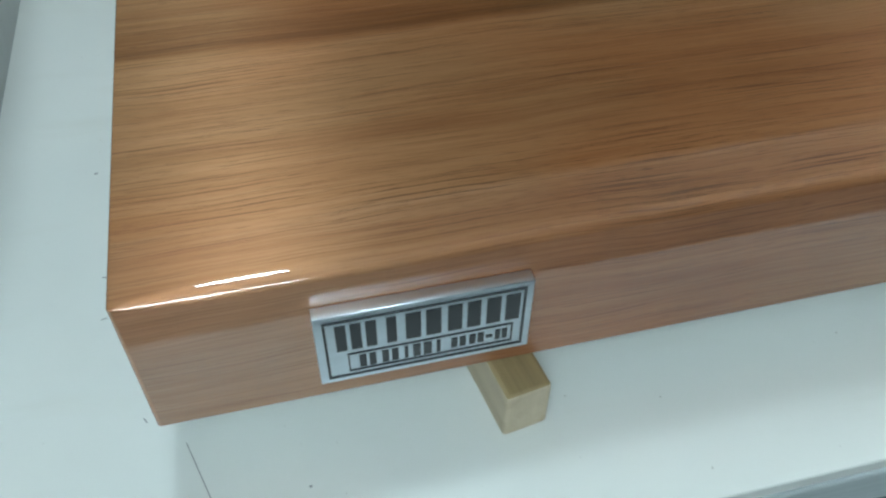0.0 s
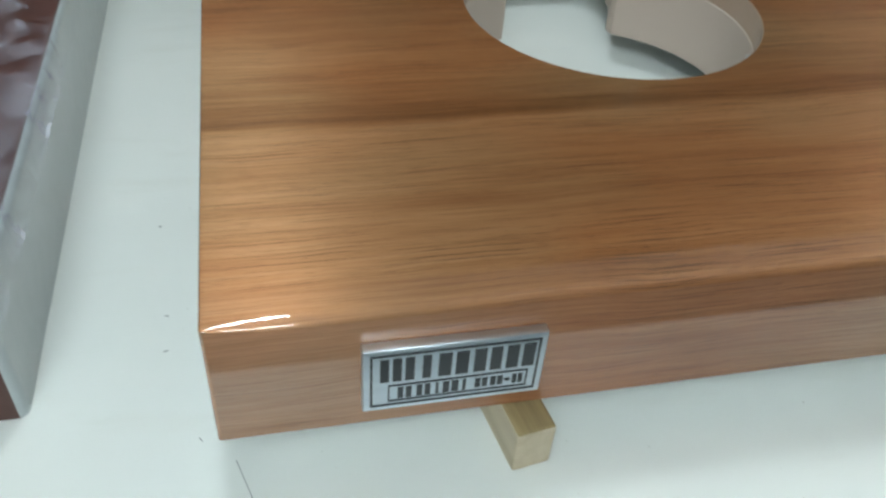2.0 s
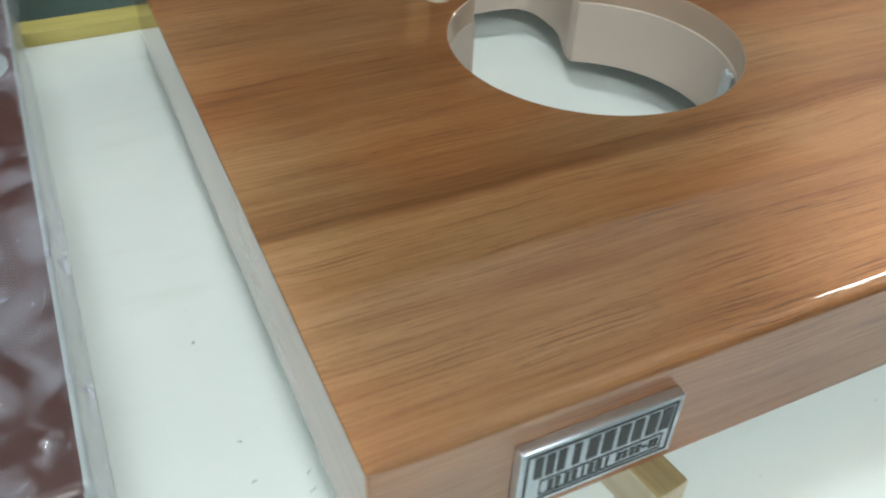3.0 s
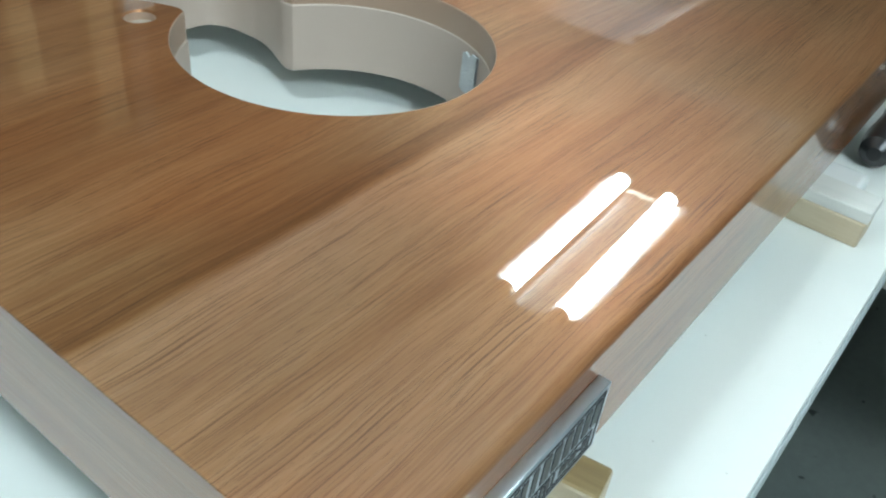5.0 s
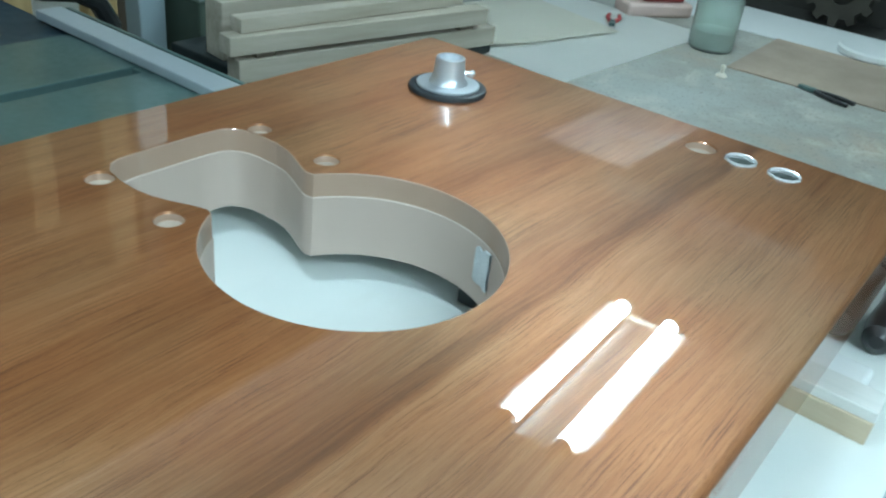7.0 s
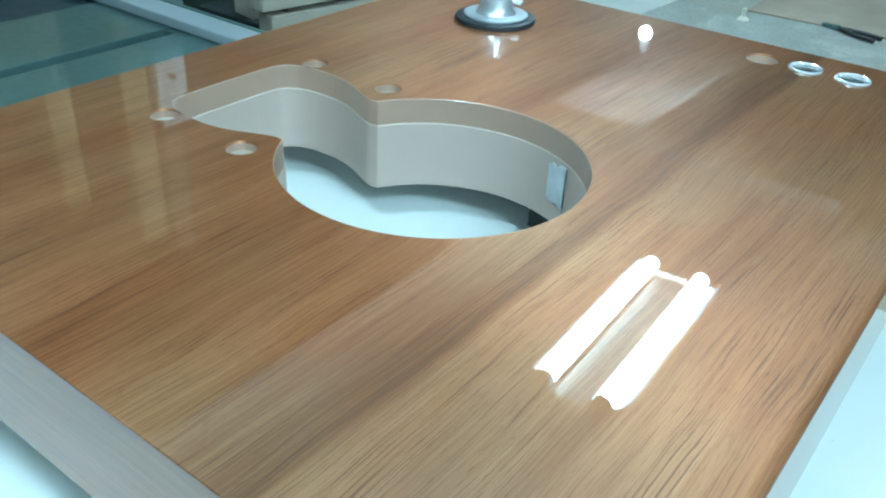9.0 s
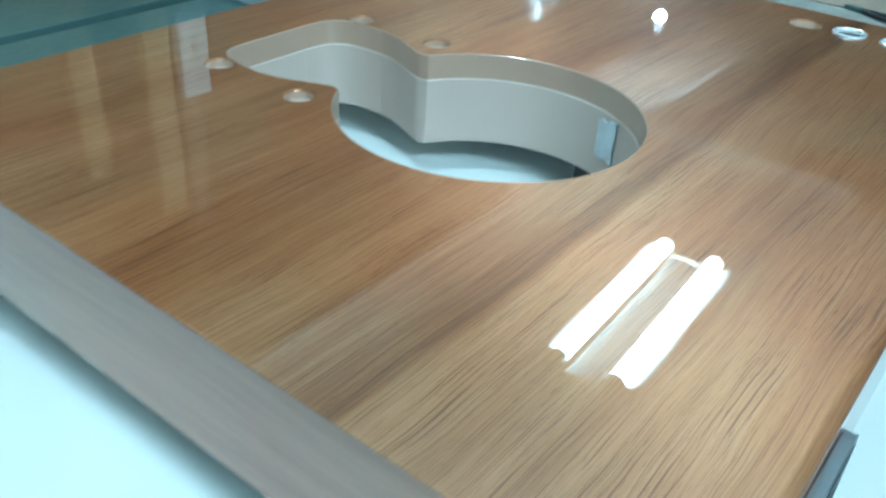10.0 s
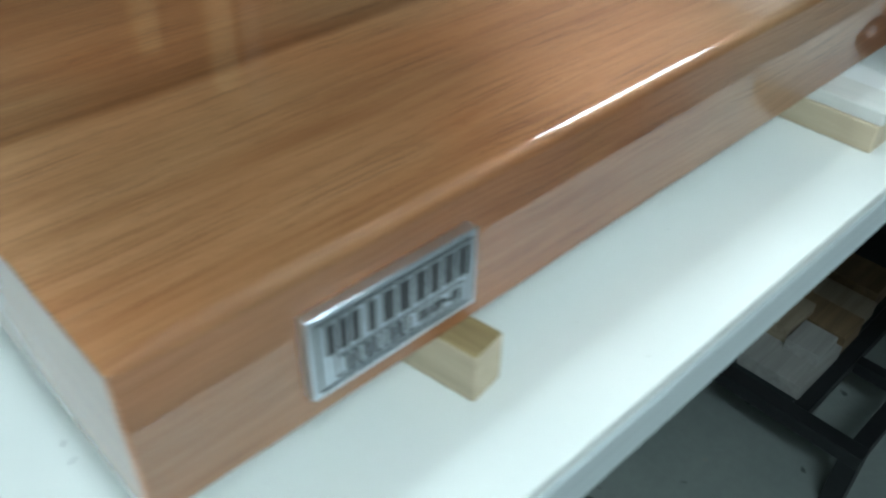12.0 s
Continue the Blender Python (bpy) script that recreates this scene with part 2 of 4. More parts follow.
M_PINE_X = timber("pine_plank", (0.52, 0.47, 0.39), (0.31, 0.27, 0.20), (4, 60, 60))
M_OLDWOOD = timber("old_dark_wood", (0.20, 0.16, 0.11), (0.09, 0.07, 0.05), (30, 30, 30))
M_PINE_Z = timber("pine_post", (0.50, 0.36, 0.17), (0.30, 0.20, 0.08), (60, 60, 4))
M_WHITEWOOD = timber("white_painted_wood", (0.72, 0.72, 0.68), (0.55, 0.56, 0.53), (60, 6, 60), 0.5)
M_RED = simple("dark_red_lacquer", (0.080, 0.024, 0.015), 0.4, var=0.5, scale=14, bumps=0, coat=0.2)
# pale grey: the ring's own colour, and the worktable's reflection on the red side
M_RING_SHEEN = simple("pale_ring_and_sheen", (0.42, 0.47, 0.48), 0.35, var=0.12, scale=20, coat=0.6)
M_BLACK = simple("black_plastic", (0.018, 0.019, 0.02), 0.35, var=0.2, scale=40)
M_RUBBER = simple("black_rubber", (0.03, 0.035, 0.04), 0.5, var=0.1)
M_ALU = simple("turned_aluminium", (0.80, 0.83, 0.86), 0.34, 0.75, 0.05, 50, 0.05)
M_CHROME = simple("chrome", (0.93, 0.94, 0.95), 0.22, 0.75, 0.03, 30, 0.0)
M_STEEL = simple("grey_steel", (0.10, 0.163, 0.155), 0.34, 0.2, 0.4, 22, 0.1, coat=0.3)
M_BLUESTEEL = simple("blue_grey_steel", (0.035, 0.06, 0.08), 0.42, 0.3, 0.25, 12, 0.15)
M_RAIL = simple("pale_aluminium", (0.46, 0.51, 0.54), 0.4, 0.35, 0.1, 20, 0.1)
M_DARK = simple("dark_slot", (0.02, 0.028, 0.03), 0.6, var=0.3)
M_BLUE = simple("blue_grey_paint", (0.30, 0.37, 0.40), 0.5, var=0.12, scale=12)
M_GREEN = simple("dark_green_paint", (0.06, 0.085, 0.065), 0.5, var=0.25, scale=10)
M_TEAL = simple("teal_plastic", (0.03, 0.30, 0.24), 0.4, var=0.1)
M_PAPER = simple("white_paper", (0.90, 0.90, 0.86), 0.8, var=0.05, scale=8, bumps=0.1)
M_DUSTY = dusty("dusty_board")
M_WHITE = simple("white_paint", (0.72, 0.74, 0.73), 0.55, var=0.06, scale=8)
M_REDTOOL = simple("red_plastic", (0.40, 0.045, 0.04), 0.4, var=0.15)
M_PINK = simple("pale_pink_plastic", (0.60, 0.45, 0.40), 0.45, var=0.1)
M_GLASS = glassy("green_glass", (0.78, 0.88, 0.83))
M_FLOOR = concrete("concrete")
M_WALL = simple("workshop_wall", (0.80, 0.81, 0.80), 0.85, var=0.2, scale=4)
M_DARKWALL = simple("dark_wall", (0.038, 0.035, 0.03), 0.85, var=0.4, scale=5)
M_CEILDARK = simple("brown_ceiling_board", (0.15, 0.12, 0.09), 0.85, var=0.25, scale=3)
M_NORTH = simple("dark_plaster", (0.13, 0.12, 0.10), 0.85, var=0.3, scale=4)
M_CEIL = simple("ceiling_board", (0.87, 0.88, 0.87), 0.85, var=0.12, scale=3)
M_FASCIA = simple("fascia_board", (0.55, 0.56, 0.55), 0.85, var=0.2, scale=3)
M_PANEL = simple("pale_board", (0.72, 0.67, 0.65), 0.7, var=0.06, scale=4)
M_CABLE = simple("cream_conduit", (0.66, 0.62, 0.52), 0.5, var=0.08)
M_FILM = film_material("clear_film")
M_BLACKSTEEL = simple("black_steel", (0.022, 0.025, 0.028), 0.45, 0.2, 0.3, 20)
M_GLOBE = glow("globe_glow", (0.83, 1.0, 1.03), 112.0)
M_TUBE_OLD = glow("worn_fluorescent_tube", (0.84, 1.0, 1.0), 66.0)
# tubes of the unseen southern lamp, added as fill
M_TUBE_FILL = glow("fill_tube", (0.83, 1.0, 1.03), 71.0)
M_BULB = glow("bulb_glow", (0.92, 1.0, 1.0), 320.0)


# ---- building helpers ----
def part(name, bm, material, parent=None, label="", smooth=True):
    me = bpy.data.meshes.new(name)
    bmesh.ops.recalc_face_normals(bm, faces=bm.faces)
    bm.to_mesh(me)
    bm.free()
    for m in (material if isinstance(material, (list, tuple)) else [material]):
        me.materials.append(m)
    if smooth:
        me.shade_smooth()
        me.set_sharp_from_angle(angle=radians(35))
        # broad level faces stay truly flat beside their rounded edges
        for f in me.polygons:
            if max(abs(c) for c in f.normal) > 0.99999:
                f.use_smooth = False
    ob = new(name, me)
    if parent:
        ob.parent = parent
    if label:
        tagged(ob, label)
    return ob


def thing(name, place, label, category, group="", kind="", rz=0.0):
    ob = new(name)
    ob.empty_display_size = 0.05
    ob.matrix_basis = pose(*place, 0, 0, rz)
    return tagged(ob, label, category, group, kind)


def box(x0, x1, y0, y1, z0, z1, bevel=0.0, seg=2, bm=None):
    own = bm if bm is not None else bmesh.new()
    made = bmesh.ops.create_cube(own, size=1.0, matrix=Matrix.Translation(((x0 + x1) / 2, (y0 + y1) / 2, (z0 + z1) / 2)) @ Matrix.Diagonal((x1 - x0, y1 - y0, z1 - z0, 1)))
    if bevel:
        edges = list({e for v in made["verts"] for e in v.link_edges})
        bmesh.ops.bevel(own, geom=edges, offset=bevel, segments=seg, affect="EDGES", profile=0.5)
    return own


def lathe(profile, n=48, bm=None, m=None, cap=True):
    """A turned solid from (radius, height) rows."""
    own = bm if bm is not None else bmesh.new()
    m = m or Matrix.Identity(4)
    rings = []
    for r, z in profile:
        rings.append([own.verts.new(m @ Vector((r * math.cos(2 * math.pi * k / n), r * math.sin(2 * math.pi * k / n), z))) for k in range(n)])
    for a, b in zip(rings, rings[1:]):
        for k in range(n):
            own.faces.new((a[k], a[(k + 1) % n], b[(k + 1) % n], b[k]))
    if cap:
        own.faces.new(rings[0])
        own.faces.new(rings[-1])
    return own


def tube(points, radius, n=10, bm=None):
    """A round bar along a line of points."""
    own = bm if bm is not None else bmesh.new()
    pts = [Vector(p) for p in points]
    rings = []
    for i, p in enumerate(pts):
        d = (pts[min(i + 1, len(pts) - 1)] - pts[max(i - 1, 0)]).normalized()
        side = d.cross(Vector((0, 0, 1)) if abs(d.z) < 0.9 else Vector((1, 0, 0))).normalized()
        up = side.cross(d)
        rings.append([own.verts.new(p + radius * (math.cos(2 * math.pi * k / n) * side + math.sin(2 * math.pi * k / n) * up)) for k in range(n)])
    for a, b in zip(rings, rings[1:]):
        for k in range(n):
            own.faces.new((a[k], a[(k + 1) % n], b[(k + 1) % n], b[k]))
    own.faces.new(rings[0])
    own.faces.new(rings[-1])
    return own


def circle(cx, cy, r, n=40):
    return [(cx + r * math.cos(2 * math.pi * k / n), cy + r * math.sin(2 * math.pi * k / n)) for k in range(n)]


def round_rect(x0, x1, y0, y1, r, n=6):
    out = []
    for cx, cy, a0 in ((x1 - r, y1 - r, 0), (x0 + r, y1 - r, 90), (x0 + r, y0 + r, 180), (x1 - r, y0 + r, 270)):
        for k in range(n + 1):
            a = radians(a0 + 90 * k / n)
            out.append((cx + r * math.cos(a), cy + r * math.sin(a)))
    return out


def loop(bm, pts, z):
    vs = [bm.verts.new((x, y, z)) for x, y in pts]
    return vs, [bm.edges.new((vs[i], vs[(i + 1) % len(vs)])) for i in range(len(vs))]


def bridge(bm, a, b, index=0):
    fs = []
    for i in range(len(a)):
        f = bm.faces.new((a[i], a[(i + 1) % len(a)], b[(i + 1) % len(b)], b[i]))
        f.material_index = index
        fs.append(f)
    return fs


def fill(bm, loops, index=0):
    """A flat face inside the first loop of vertices, open where the others lie."""
    flat = [v for vs in loops for v in vs]
    for tri in geometry.tessellate_polygon([[v.co.copy() for v in vs] for vs in loops]):
        if len(set(tri)) == 3:
            bm.faces.new([flat[i] for i in tri]).material_index = index


def inward(pts, d):
    """The outline moved by d towards its inside (counter-clockwise outline)."""
    out = []
    for i in range(len(pts)):
        a, b, c = Vector(pts[i - 1]), Vector(pts[i]), Vector(pts[(i + 1) % len(pts)])
        n = ((b - a).normalized() + (c - b).normalized()).normalized()
        out.append((b.x - n.y * d, b.y + n.x * d))
    return out


# ---- the setting ----
X0, X1, Y0, Y1, CEIL = -1.9, 5.4, -2.0, 2.6, TOP + 1.35
HIGH = TOP + 2.1


def setting():
    tagged(part("floor", box(X0, X1, Y0, Y1, -0.1, 0), M_FLOOR), "dark stained grey concrete workshop floor", "floor", kind="structure")
    # two ceiling heights with fascias, added to even the haze mirrored by the lacquer
    tagged(part("ceiling_1", box(X0 - 0.1, 2.97, Y0 - 0.1, 1.43, HIGH, HIGH + 0.1), M_CEIL), "dull white boarded workshop ceiling", "ceiling", kind="structure")
    tagged(part("ceiling_2", box(2.97, X1 + 0.1, Y0 - 0.1, 1.43, CEIL + 0.01, CEIL + 0.11), M_CEILDARK), "brown unpainted boarding of the lower ceiling", "ceiling", kind="structure")
    tagged(part("ceiling_3", box(X0 - 0.1, X1 + 0.1, 1.43, Y1 + 0.1, CEIL + 0.01, CEIL + 0.11), M_CEILDARK), "brown unpainted boarding of the lower ceiling", "ceiling", kind="structure")
    tagged(part("added_fascia_1", box(X0, 2.97, 1.41, 1.43, CEIL, HIGH), M_FASCIA), "dull grey-white boarding added out of view between the two ceilings", "fascia", kind="structure")
    tagged(part("added_fascia_2", box(2.95, 2.97, Y0, 1.41, CEIL - 0.05, HIGH), M_FASCIA), "dull grey-white boarding added out of view between the two ceilings", "fascia", kind="structure")
    # dark strip put in for the line of shade above the beam
    tagged(part("beam_shade_strip", box(2.952, 2.97, Y0, 1.41, CEIL - 0.10, CEIL - 0.05), M_CEILDARK), "dark strip standing for the line of shade above the ceiling beam", "fascia", kind="structure")
    tagged(part("wall_north", box(X0, X1, Y1, Y1 + 0.1, 0, CEIL), M_NORTH), "grubby dark workshop wall", "wall", kind="structure")
    tagged(part("wall_south", box(X0, X1, Y0 - 0.1, Y0, 0, HIGH), M_WALL), "pale plastered workshop wall", "wall", kind="structure")
    tagged(part("wall_west", box(X0 - 0.1, X0, Y0 - 0.1, Y1 + 0.1, 0, HIGH), M_WALL), "pale plastered workshop wall", "wall", kind="structure")
    tagged(part("wall_east", box(X1, X1 + 0.1, Y0 - 0.1, Y1 + 0.1, 0, CEIL + 0.01), M_NORTH), "grubby dark workshop wall", "wall", kind="structure")
    tagged(part("partition", box(2.75, 2.80, -1.2, 2.2, 0, TOP + 0.22), M_DARKWALL), "low dark board partition behind the low table", "partition", kind="structure")


setting()


# ---- lamps ----
def tube_lamp(place, rz, rod, tube_glow):
    """A twin fluorescent batten, tubes along its x axis, hung by two wires; the southern one is added fill."""
    lamp = thing("ceiling_lamp", place, "open twin-tube fluorescent ceiling lamp, lit", "lamp", "ceiling lamps", rz=rz)
    part("spine", box(-0.288, 0.288, -0.046, 0.046, 0.030, 0.050, 0.003), simple("grey_housing", (0.055, 0.057, 0.055), 0.5), lamp, "flat grey housing between the tubes")
    for s in (-1, 1):
        part("tube", lathe([(0.016, -0.292), (0.0205, -0.286), (0.0205, 0.286), (0.016, 0.292)], 20, m=Matrix.Translation((0, 0.067 * s, 0.0)) @ Matrix.Rotation(math.pi / 2, 4, "Y")), tube_glow, lamp, "glowing white fluorescent tube")
        for e in (-1, 1):
            part("end_cap", lathe([(0.017, -0.018), (0.024, -0.014), (0.024, 0.006), (0.017, 0.010)], 20, m=Matrix.Translation((0.302 * e, 0.067 * s, 0.0)) @ Matrix.Rotation(math.pi / 2, 4, "Y")), M_STEEL, lamp, "grey end cap")
    for s in (-1, 1):
        half = 0.011 if s > 0 else 0.026
        flap = box(-0.28, 0.28, -half, half, -0.001, 0.001)
        bmesh.ops.transform(flap, matrix=Matrix.Translation((0, (0.088 + half * 0.85) * s, -0.002)) @ Matrix.Rotation(radians(-32 * s), 4, "X"), verts=flap.verts[:])
        part("reflector", flap, M_WHITE, lamp, "white reflector strip")
    for e in (-1, 1):
        part("end_bracket", box(0.300 * e - (0.006 if e > 0 else 0.0015), 0.300 * e + (0.006 if e > 0 else 0.0015), -0.105 if e > 0 else -0.045, 0.105 if e > 0 else 0.045, 0.0205, 0.0395, 0.001), M_CABLE, lamp, "cream end bracket")
        part("hanger_wire", lathe([(0.0011, 0.036), (0.0011, rod)], 8, m=Matrix.Translation((0.20 * e, 0, 0))), M_WHITE, lamp)
    return lamp


tube_lamp((1.480, 0.566, TOP + 1.0), 3.0, HIGH - TOP - 1.0, M_TUBE_OLD)


def globe_lamp(place, up):
    g = thing("globe_lamp", place, "round white globe lamp hanging on a short flex, lit", "lamp", "ceiling lamps")
    profile = [(max(0.0005, 0.045 * math.sin(math.pi * k / 16)), -0.045 * math.cos(math.pi * k / 16)) for k in range(15)]
    part("globe", lathe(profile, 32), M_GLOBE, g, "glowing white globe")
    part("holder", lathe([(0.019, 0.042), (0.022, 0.046), (0.022, 0.075), (0.008, 0.085)], 24), M_WHITE, g, "white lamp holder")
    part("flex", tube([(0, 0, 0.085), (0, 0, up - 0.004)], 0.003, 8), M_BLACK, g)


cord = part("power_cord", tube([(1.775, 0.470, TOP + 1.026), (1.765, 0.39, TOP + 1.01), (1.737, 0.361, TOP + 1.0), (1.69, 0.368, TOP + 1.0), (1.632, 0.387, TOP + 1.0), (1.58, 0.417, TOP + 1.0), (1.55, 0.452, TOP + 1.012)], 0.0035), M_CABLE)
tagged(cord, "thin cream cord looped beside the ceiling lamp", "cord")
globe_lamp((0.005, 0.21, TOP + 0.62), HIGH - TOP - 0.62)
# unseen lamp added to fill the front, the left side and soften shadows
tube_lamp((-0.11, -0.62, TOP + 0.66), -62.0, HIGH - TOP - 0.66, M_TUBE_FILL)


# ---- the worktable ----
def worktable():
    t = thing("worktable", (0, 0, 0), "white laminate worktable with a grey board edge", "table")
    x0, x1, y0, y1 = -0.75, 0.62, -0.048, 0.447
    part("tabletop", box(x0, x1, y0 + 0.0012, y1 - 0.0012, BENCH - 0.006, BENCH, 0.0006, 1), M_LAM, t, "scuffed white laminate sheet")
    part("core_board", box(x0, x1, y0, y1, BENCH - 0.026, BENCH - 0.006, 0.0008, 1), M_PLY, t, "grey layered board edge")
    for x in (x0 + 0.06, 0.32):
        for y in (y0 + 0.20, y1 - 0.05):
            part("leg", box(x - 0.02, x + 0.02, y - 0.02, y + 0.02, 0, BENCH - 0.026, 0.003), M_BLACKSTEEL, t, "black steel leg")
    for y in (y0 + 0.20, y1 - 0.05):
        part("rail", box(x0 + 0.08, x1 - 0.28, y - 0.012, y + 0.012, BENCH - 0.075, BENCH - 0.026, 0.002), M_BLACKSTEEL, t)
    return t


worktable()

# pencil scratches and flecks lying on the white board
for x, y, rz, ln, w in ((0.0072, -0.005, -73, 0.024, 0.0003), (0.0375, -0.016, 0, 0.0008, 0.0007), (-0.008, 0.017, -60, 0.002, 0.0004), (-0.021, 0.060, 15, 0.002, 0.0004), (-0.026, 0.135, 20, 0.0012, 0.0010),
                        (-0.0023, 0.056, 40, 0.0024, 0.0003), (-0.0030, 0.0485, 30, 0.0030, 0.0003), (-0.0213, 0.0788, -20, 0.0018, 0.0004)):
    s = part("pencil_mark", box(-ln / 2, ln / 2, -w / 2, w / 2, 0, 0.0002), M_PENCIL, label="")
    s.matrix_basis = pose(x, y, BENCH + 0.00005, 0, 0, rz)
    tagged(s, "short dark pencil mark on the white board", "mark", "pencil marks")


# ---- the lacquered plinth ----
W, D = 0.480, 0.381
HX, HY, HR = 0.1925, 0.1905, 0.0718


def cutout():
    """Round motor opening with a wider tongue towards the back, counter-clockwise."""
    half = []
    a0 = math.asin(0.0335 / HR)
    n = 40
    for k in range(n + 1):
        a = math.pi * 1.5 + (math.pi - a0) * k / n
        half.append((HR * math.cos(a), HR * math.sin(a)))
    cusp = (0.0325, 0.0675)
    tongue = [(0.0335, 0.0715), (0.0365, 0.0785), (0.0405, 0.087), (0.0438, 0.096), (0.0455, 0.106), (0.0455, 0.118), (0.0448, 0.126), (0.0425, 0.1325), (0.0385, 0.138), (0.033, 0.1405), (0.02, 0.1415)]
    right = half + [cusp] + tongue
    left = [(-x, y) for x, y in reversed(right[1:])]
    return [(HX + x, HY + y) for x, y in right + left]


SCREWS = ((0.1407, 0.3178), (0.1406, 0.2615), (0.2443, 0.2630), (0.2444, 0.3182))
RING_HOLES = ((0.4463, 0.1279), (0.4465, 0.1013), (0.4468, 0.0734))


def plinth():
    p = thing("turntable_plinth", (0, 0, BASE), "glossy lacquered reddish-brown wooden turntable plinth on wooden blocks", "plinth")
    bm = bmesh.new()
    outline = round_rect(0, W, 0, D, 0.0013)
    outline += [(x, 0.0) for x in (0.003, 0.005, 0.008, 0.012, 0.018, W - 0.018, W - 0.012, W - 0.008, W - 0.005, W - 0.003)]
    outline = outline[:21] + outline[28:] + outline[21:28]
    r, wide, drop, n = 0.0006, 0.0052, 0.0026, 14
    rows = []
    for k in range(n + 1):
        a = radians(90 * (k / n) ** 2)
        ring = []
        for (x, y), (ix, iy) in zip(outline, inward(outline, 1.0)):
            # the front edge is sanded rounder than the others, fading towards its ends
            f = min(1.0, max(0.0, min(x, W - x) - 0.0013) / 0.0167) ** 0.7 if y < 0.0001 else 0.0
            d, e = r + (wide - r) * f, r + (drop - r) * f
            ring.append(bm.verts.new((x + (ix - x) * d * (1 - math.sin(a)), y + (iy - y) * d * (1 - math.sin(a)), TH - e * (1 - math.cos(a)))))
        rows.append((ring, None))
    rows.append(loop(bm, outline, 0.0008))
    rows.append(loop(bm, inward(outline, 0.0008), 0))
    for (a, _), (b, _) in zip(rows, rows[1:]):
        for f in bridge(bm, a, b):
            c = f.calc_center_median()
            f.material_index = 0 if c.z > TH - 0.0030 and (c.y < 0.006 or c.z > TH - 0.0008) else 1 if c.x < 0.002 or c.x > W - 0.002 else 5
    cut = cutout()
    lip = inward(cut, -0.0004)
    top_loops = [rows[0][0]]
    lv, le = loop(bm, lip, TH)
    top_loops.append(lv)
    cv, _ = loop(bm, cut, TH - 0.0004)
    bridge(bm, lv, cv, 2)
    mv, _ = loop(bm, cut, TH - 0.0135)
    bridge(bm, cv, mv, 2)
    bv, be = loop(bm, cut, 0)
    bridge(bm, mv, bv, 2)
    for (x, y), rad, deep in [(s, 0.0070, 0.0045) for s in SCREWS] + [(k, 0.0098, 0.005) for k in RING_HOLES]:
        av, ae = loop(bm, circle(x, y, rad + 0.0007, 28), TH)
        top_loops.append(av)
        dv, _ = loop(bm, circle(x, y, rad, 28), TH - 0.0009)
        bridge(bm, av, dv, 0)
        ev, _ = loop(bm, circle(x, y, rad, 28), TH - deep)
        bridge(bm, dv, ev, 2)
        f = bm.faces.new(ev)
        f.material_index = 3
    fill(bm, top_loops, 0)
    # unseen underside made white to bounce light into the gap below
    fill(bm, [rows[-1][0], bv], 4)
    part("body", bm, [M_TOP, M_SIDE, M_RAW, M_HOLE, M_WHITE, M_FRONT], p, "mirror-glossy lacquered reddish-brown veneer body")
    # paler core showing below the top layer inside the opening
    bm = bmesh.new()
    inner = inward(cut, 0.0006)
    hi = TH - 0.0135
    loops = [loop(bm, inward(cut, 0.0001), hi), loop(bm, inner, hi - 0.0006), loop(bm, inner, 0.0006), loop(bm, inward(cut, 0.0001), 0.0)]
    for (a, _), (b, _) in zip(loops, loops[1:] + loops[:1]):
        bridge(bm, a, b)
    part("opening_lining", bm, M_CREAM, p, "smooth cream core layer round the opening")
    # ragged pale patch painting in a reflection low on the right of the opening
    bm = bmesh.new()
    rim = [Vector((HX + (HR - 0.0019) * math.cos(radians(a)), HY + (HR - 0.0019) * math.sin(radians(a)), 0)) for a in (-32, -30, -27, -25, -22, -20)]
    random.seed(4)
    lo = [bm.verts.new(v + Vector((0, 0, 0.012 + 0.004 * random.random()))) for v in rim]
    up = [bm.verts.new(v + Vector((0, 0, 0.031 + 0.005 * random.random()))) for v in rim]
    back = [bm.verts.new(v.co + (v.co - Vector((HX, HY, v.co.z))).normalized() * 0.0012) for v in lo + up]
    k = len(rim)
    for i in range(k - 1):
        bm.faces.new((lo[i], lo[i + 1], up[i + 1], up[i]))
        bm.faces.new((back[i], back[i + 1], back[k + i + 1], back[k + i]))
        bm.faces.new((lo[i], lo[i + 1], back[i + 1], back[i]))
        bm.faces.new((up[i], up[i + 1], back[k + i + 1], back[k + i]))
    part("reflection_patch", bm, M_MIRROR_PATCH, p, "pale blue-white patch standing for a reflection on the opening wall")
    # two chromed rings in the front holes of the row of three
    for x, y in RING_HOLES[1:]:
        bm = bmesh.new()
        prof = [(0.0084, -0.0045), (0.0084, 0.0006), (0.0087, 0.0012), (0.0094, 0.0014), (0.0101, 0.0011), (0.0104, 0.0003), (0.0096, 0.0002), (0.0096, -0.0045)]
        lathe(prof + prof[:1], 36, bm, Matrix.Translation((x, y, TH)), cap=False)
        part("chrome_ring", bm, M_CHROME, p, "polished chrome ring")
        part("ring_insert", lathe([(0.0083, -0.0048), (0.0083, -0.0018), (0.002, -0.0018), (0.0018, -0.0008), (0.0005, -0.0005)], 24, m=Matrix.Translation((x, y, TH))), M_INSERT, p, "dark green insert inside the ring")
    # maker's plate on the front
    plate_z = 0.0252
    plate = part("name_plate", box(0.0454, 0.1030, -0.0042, -0.0001, plate_z - 0.0138, plate_z + 0.0138, 0.0003, 1), M_PLATE, p, "brushed silver name plate with dark print")

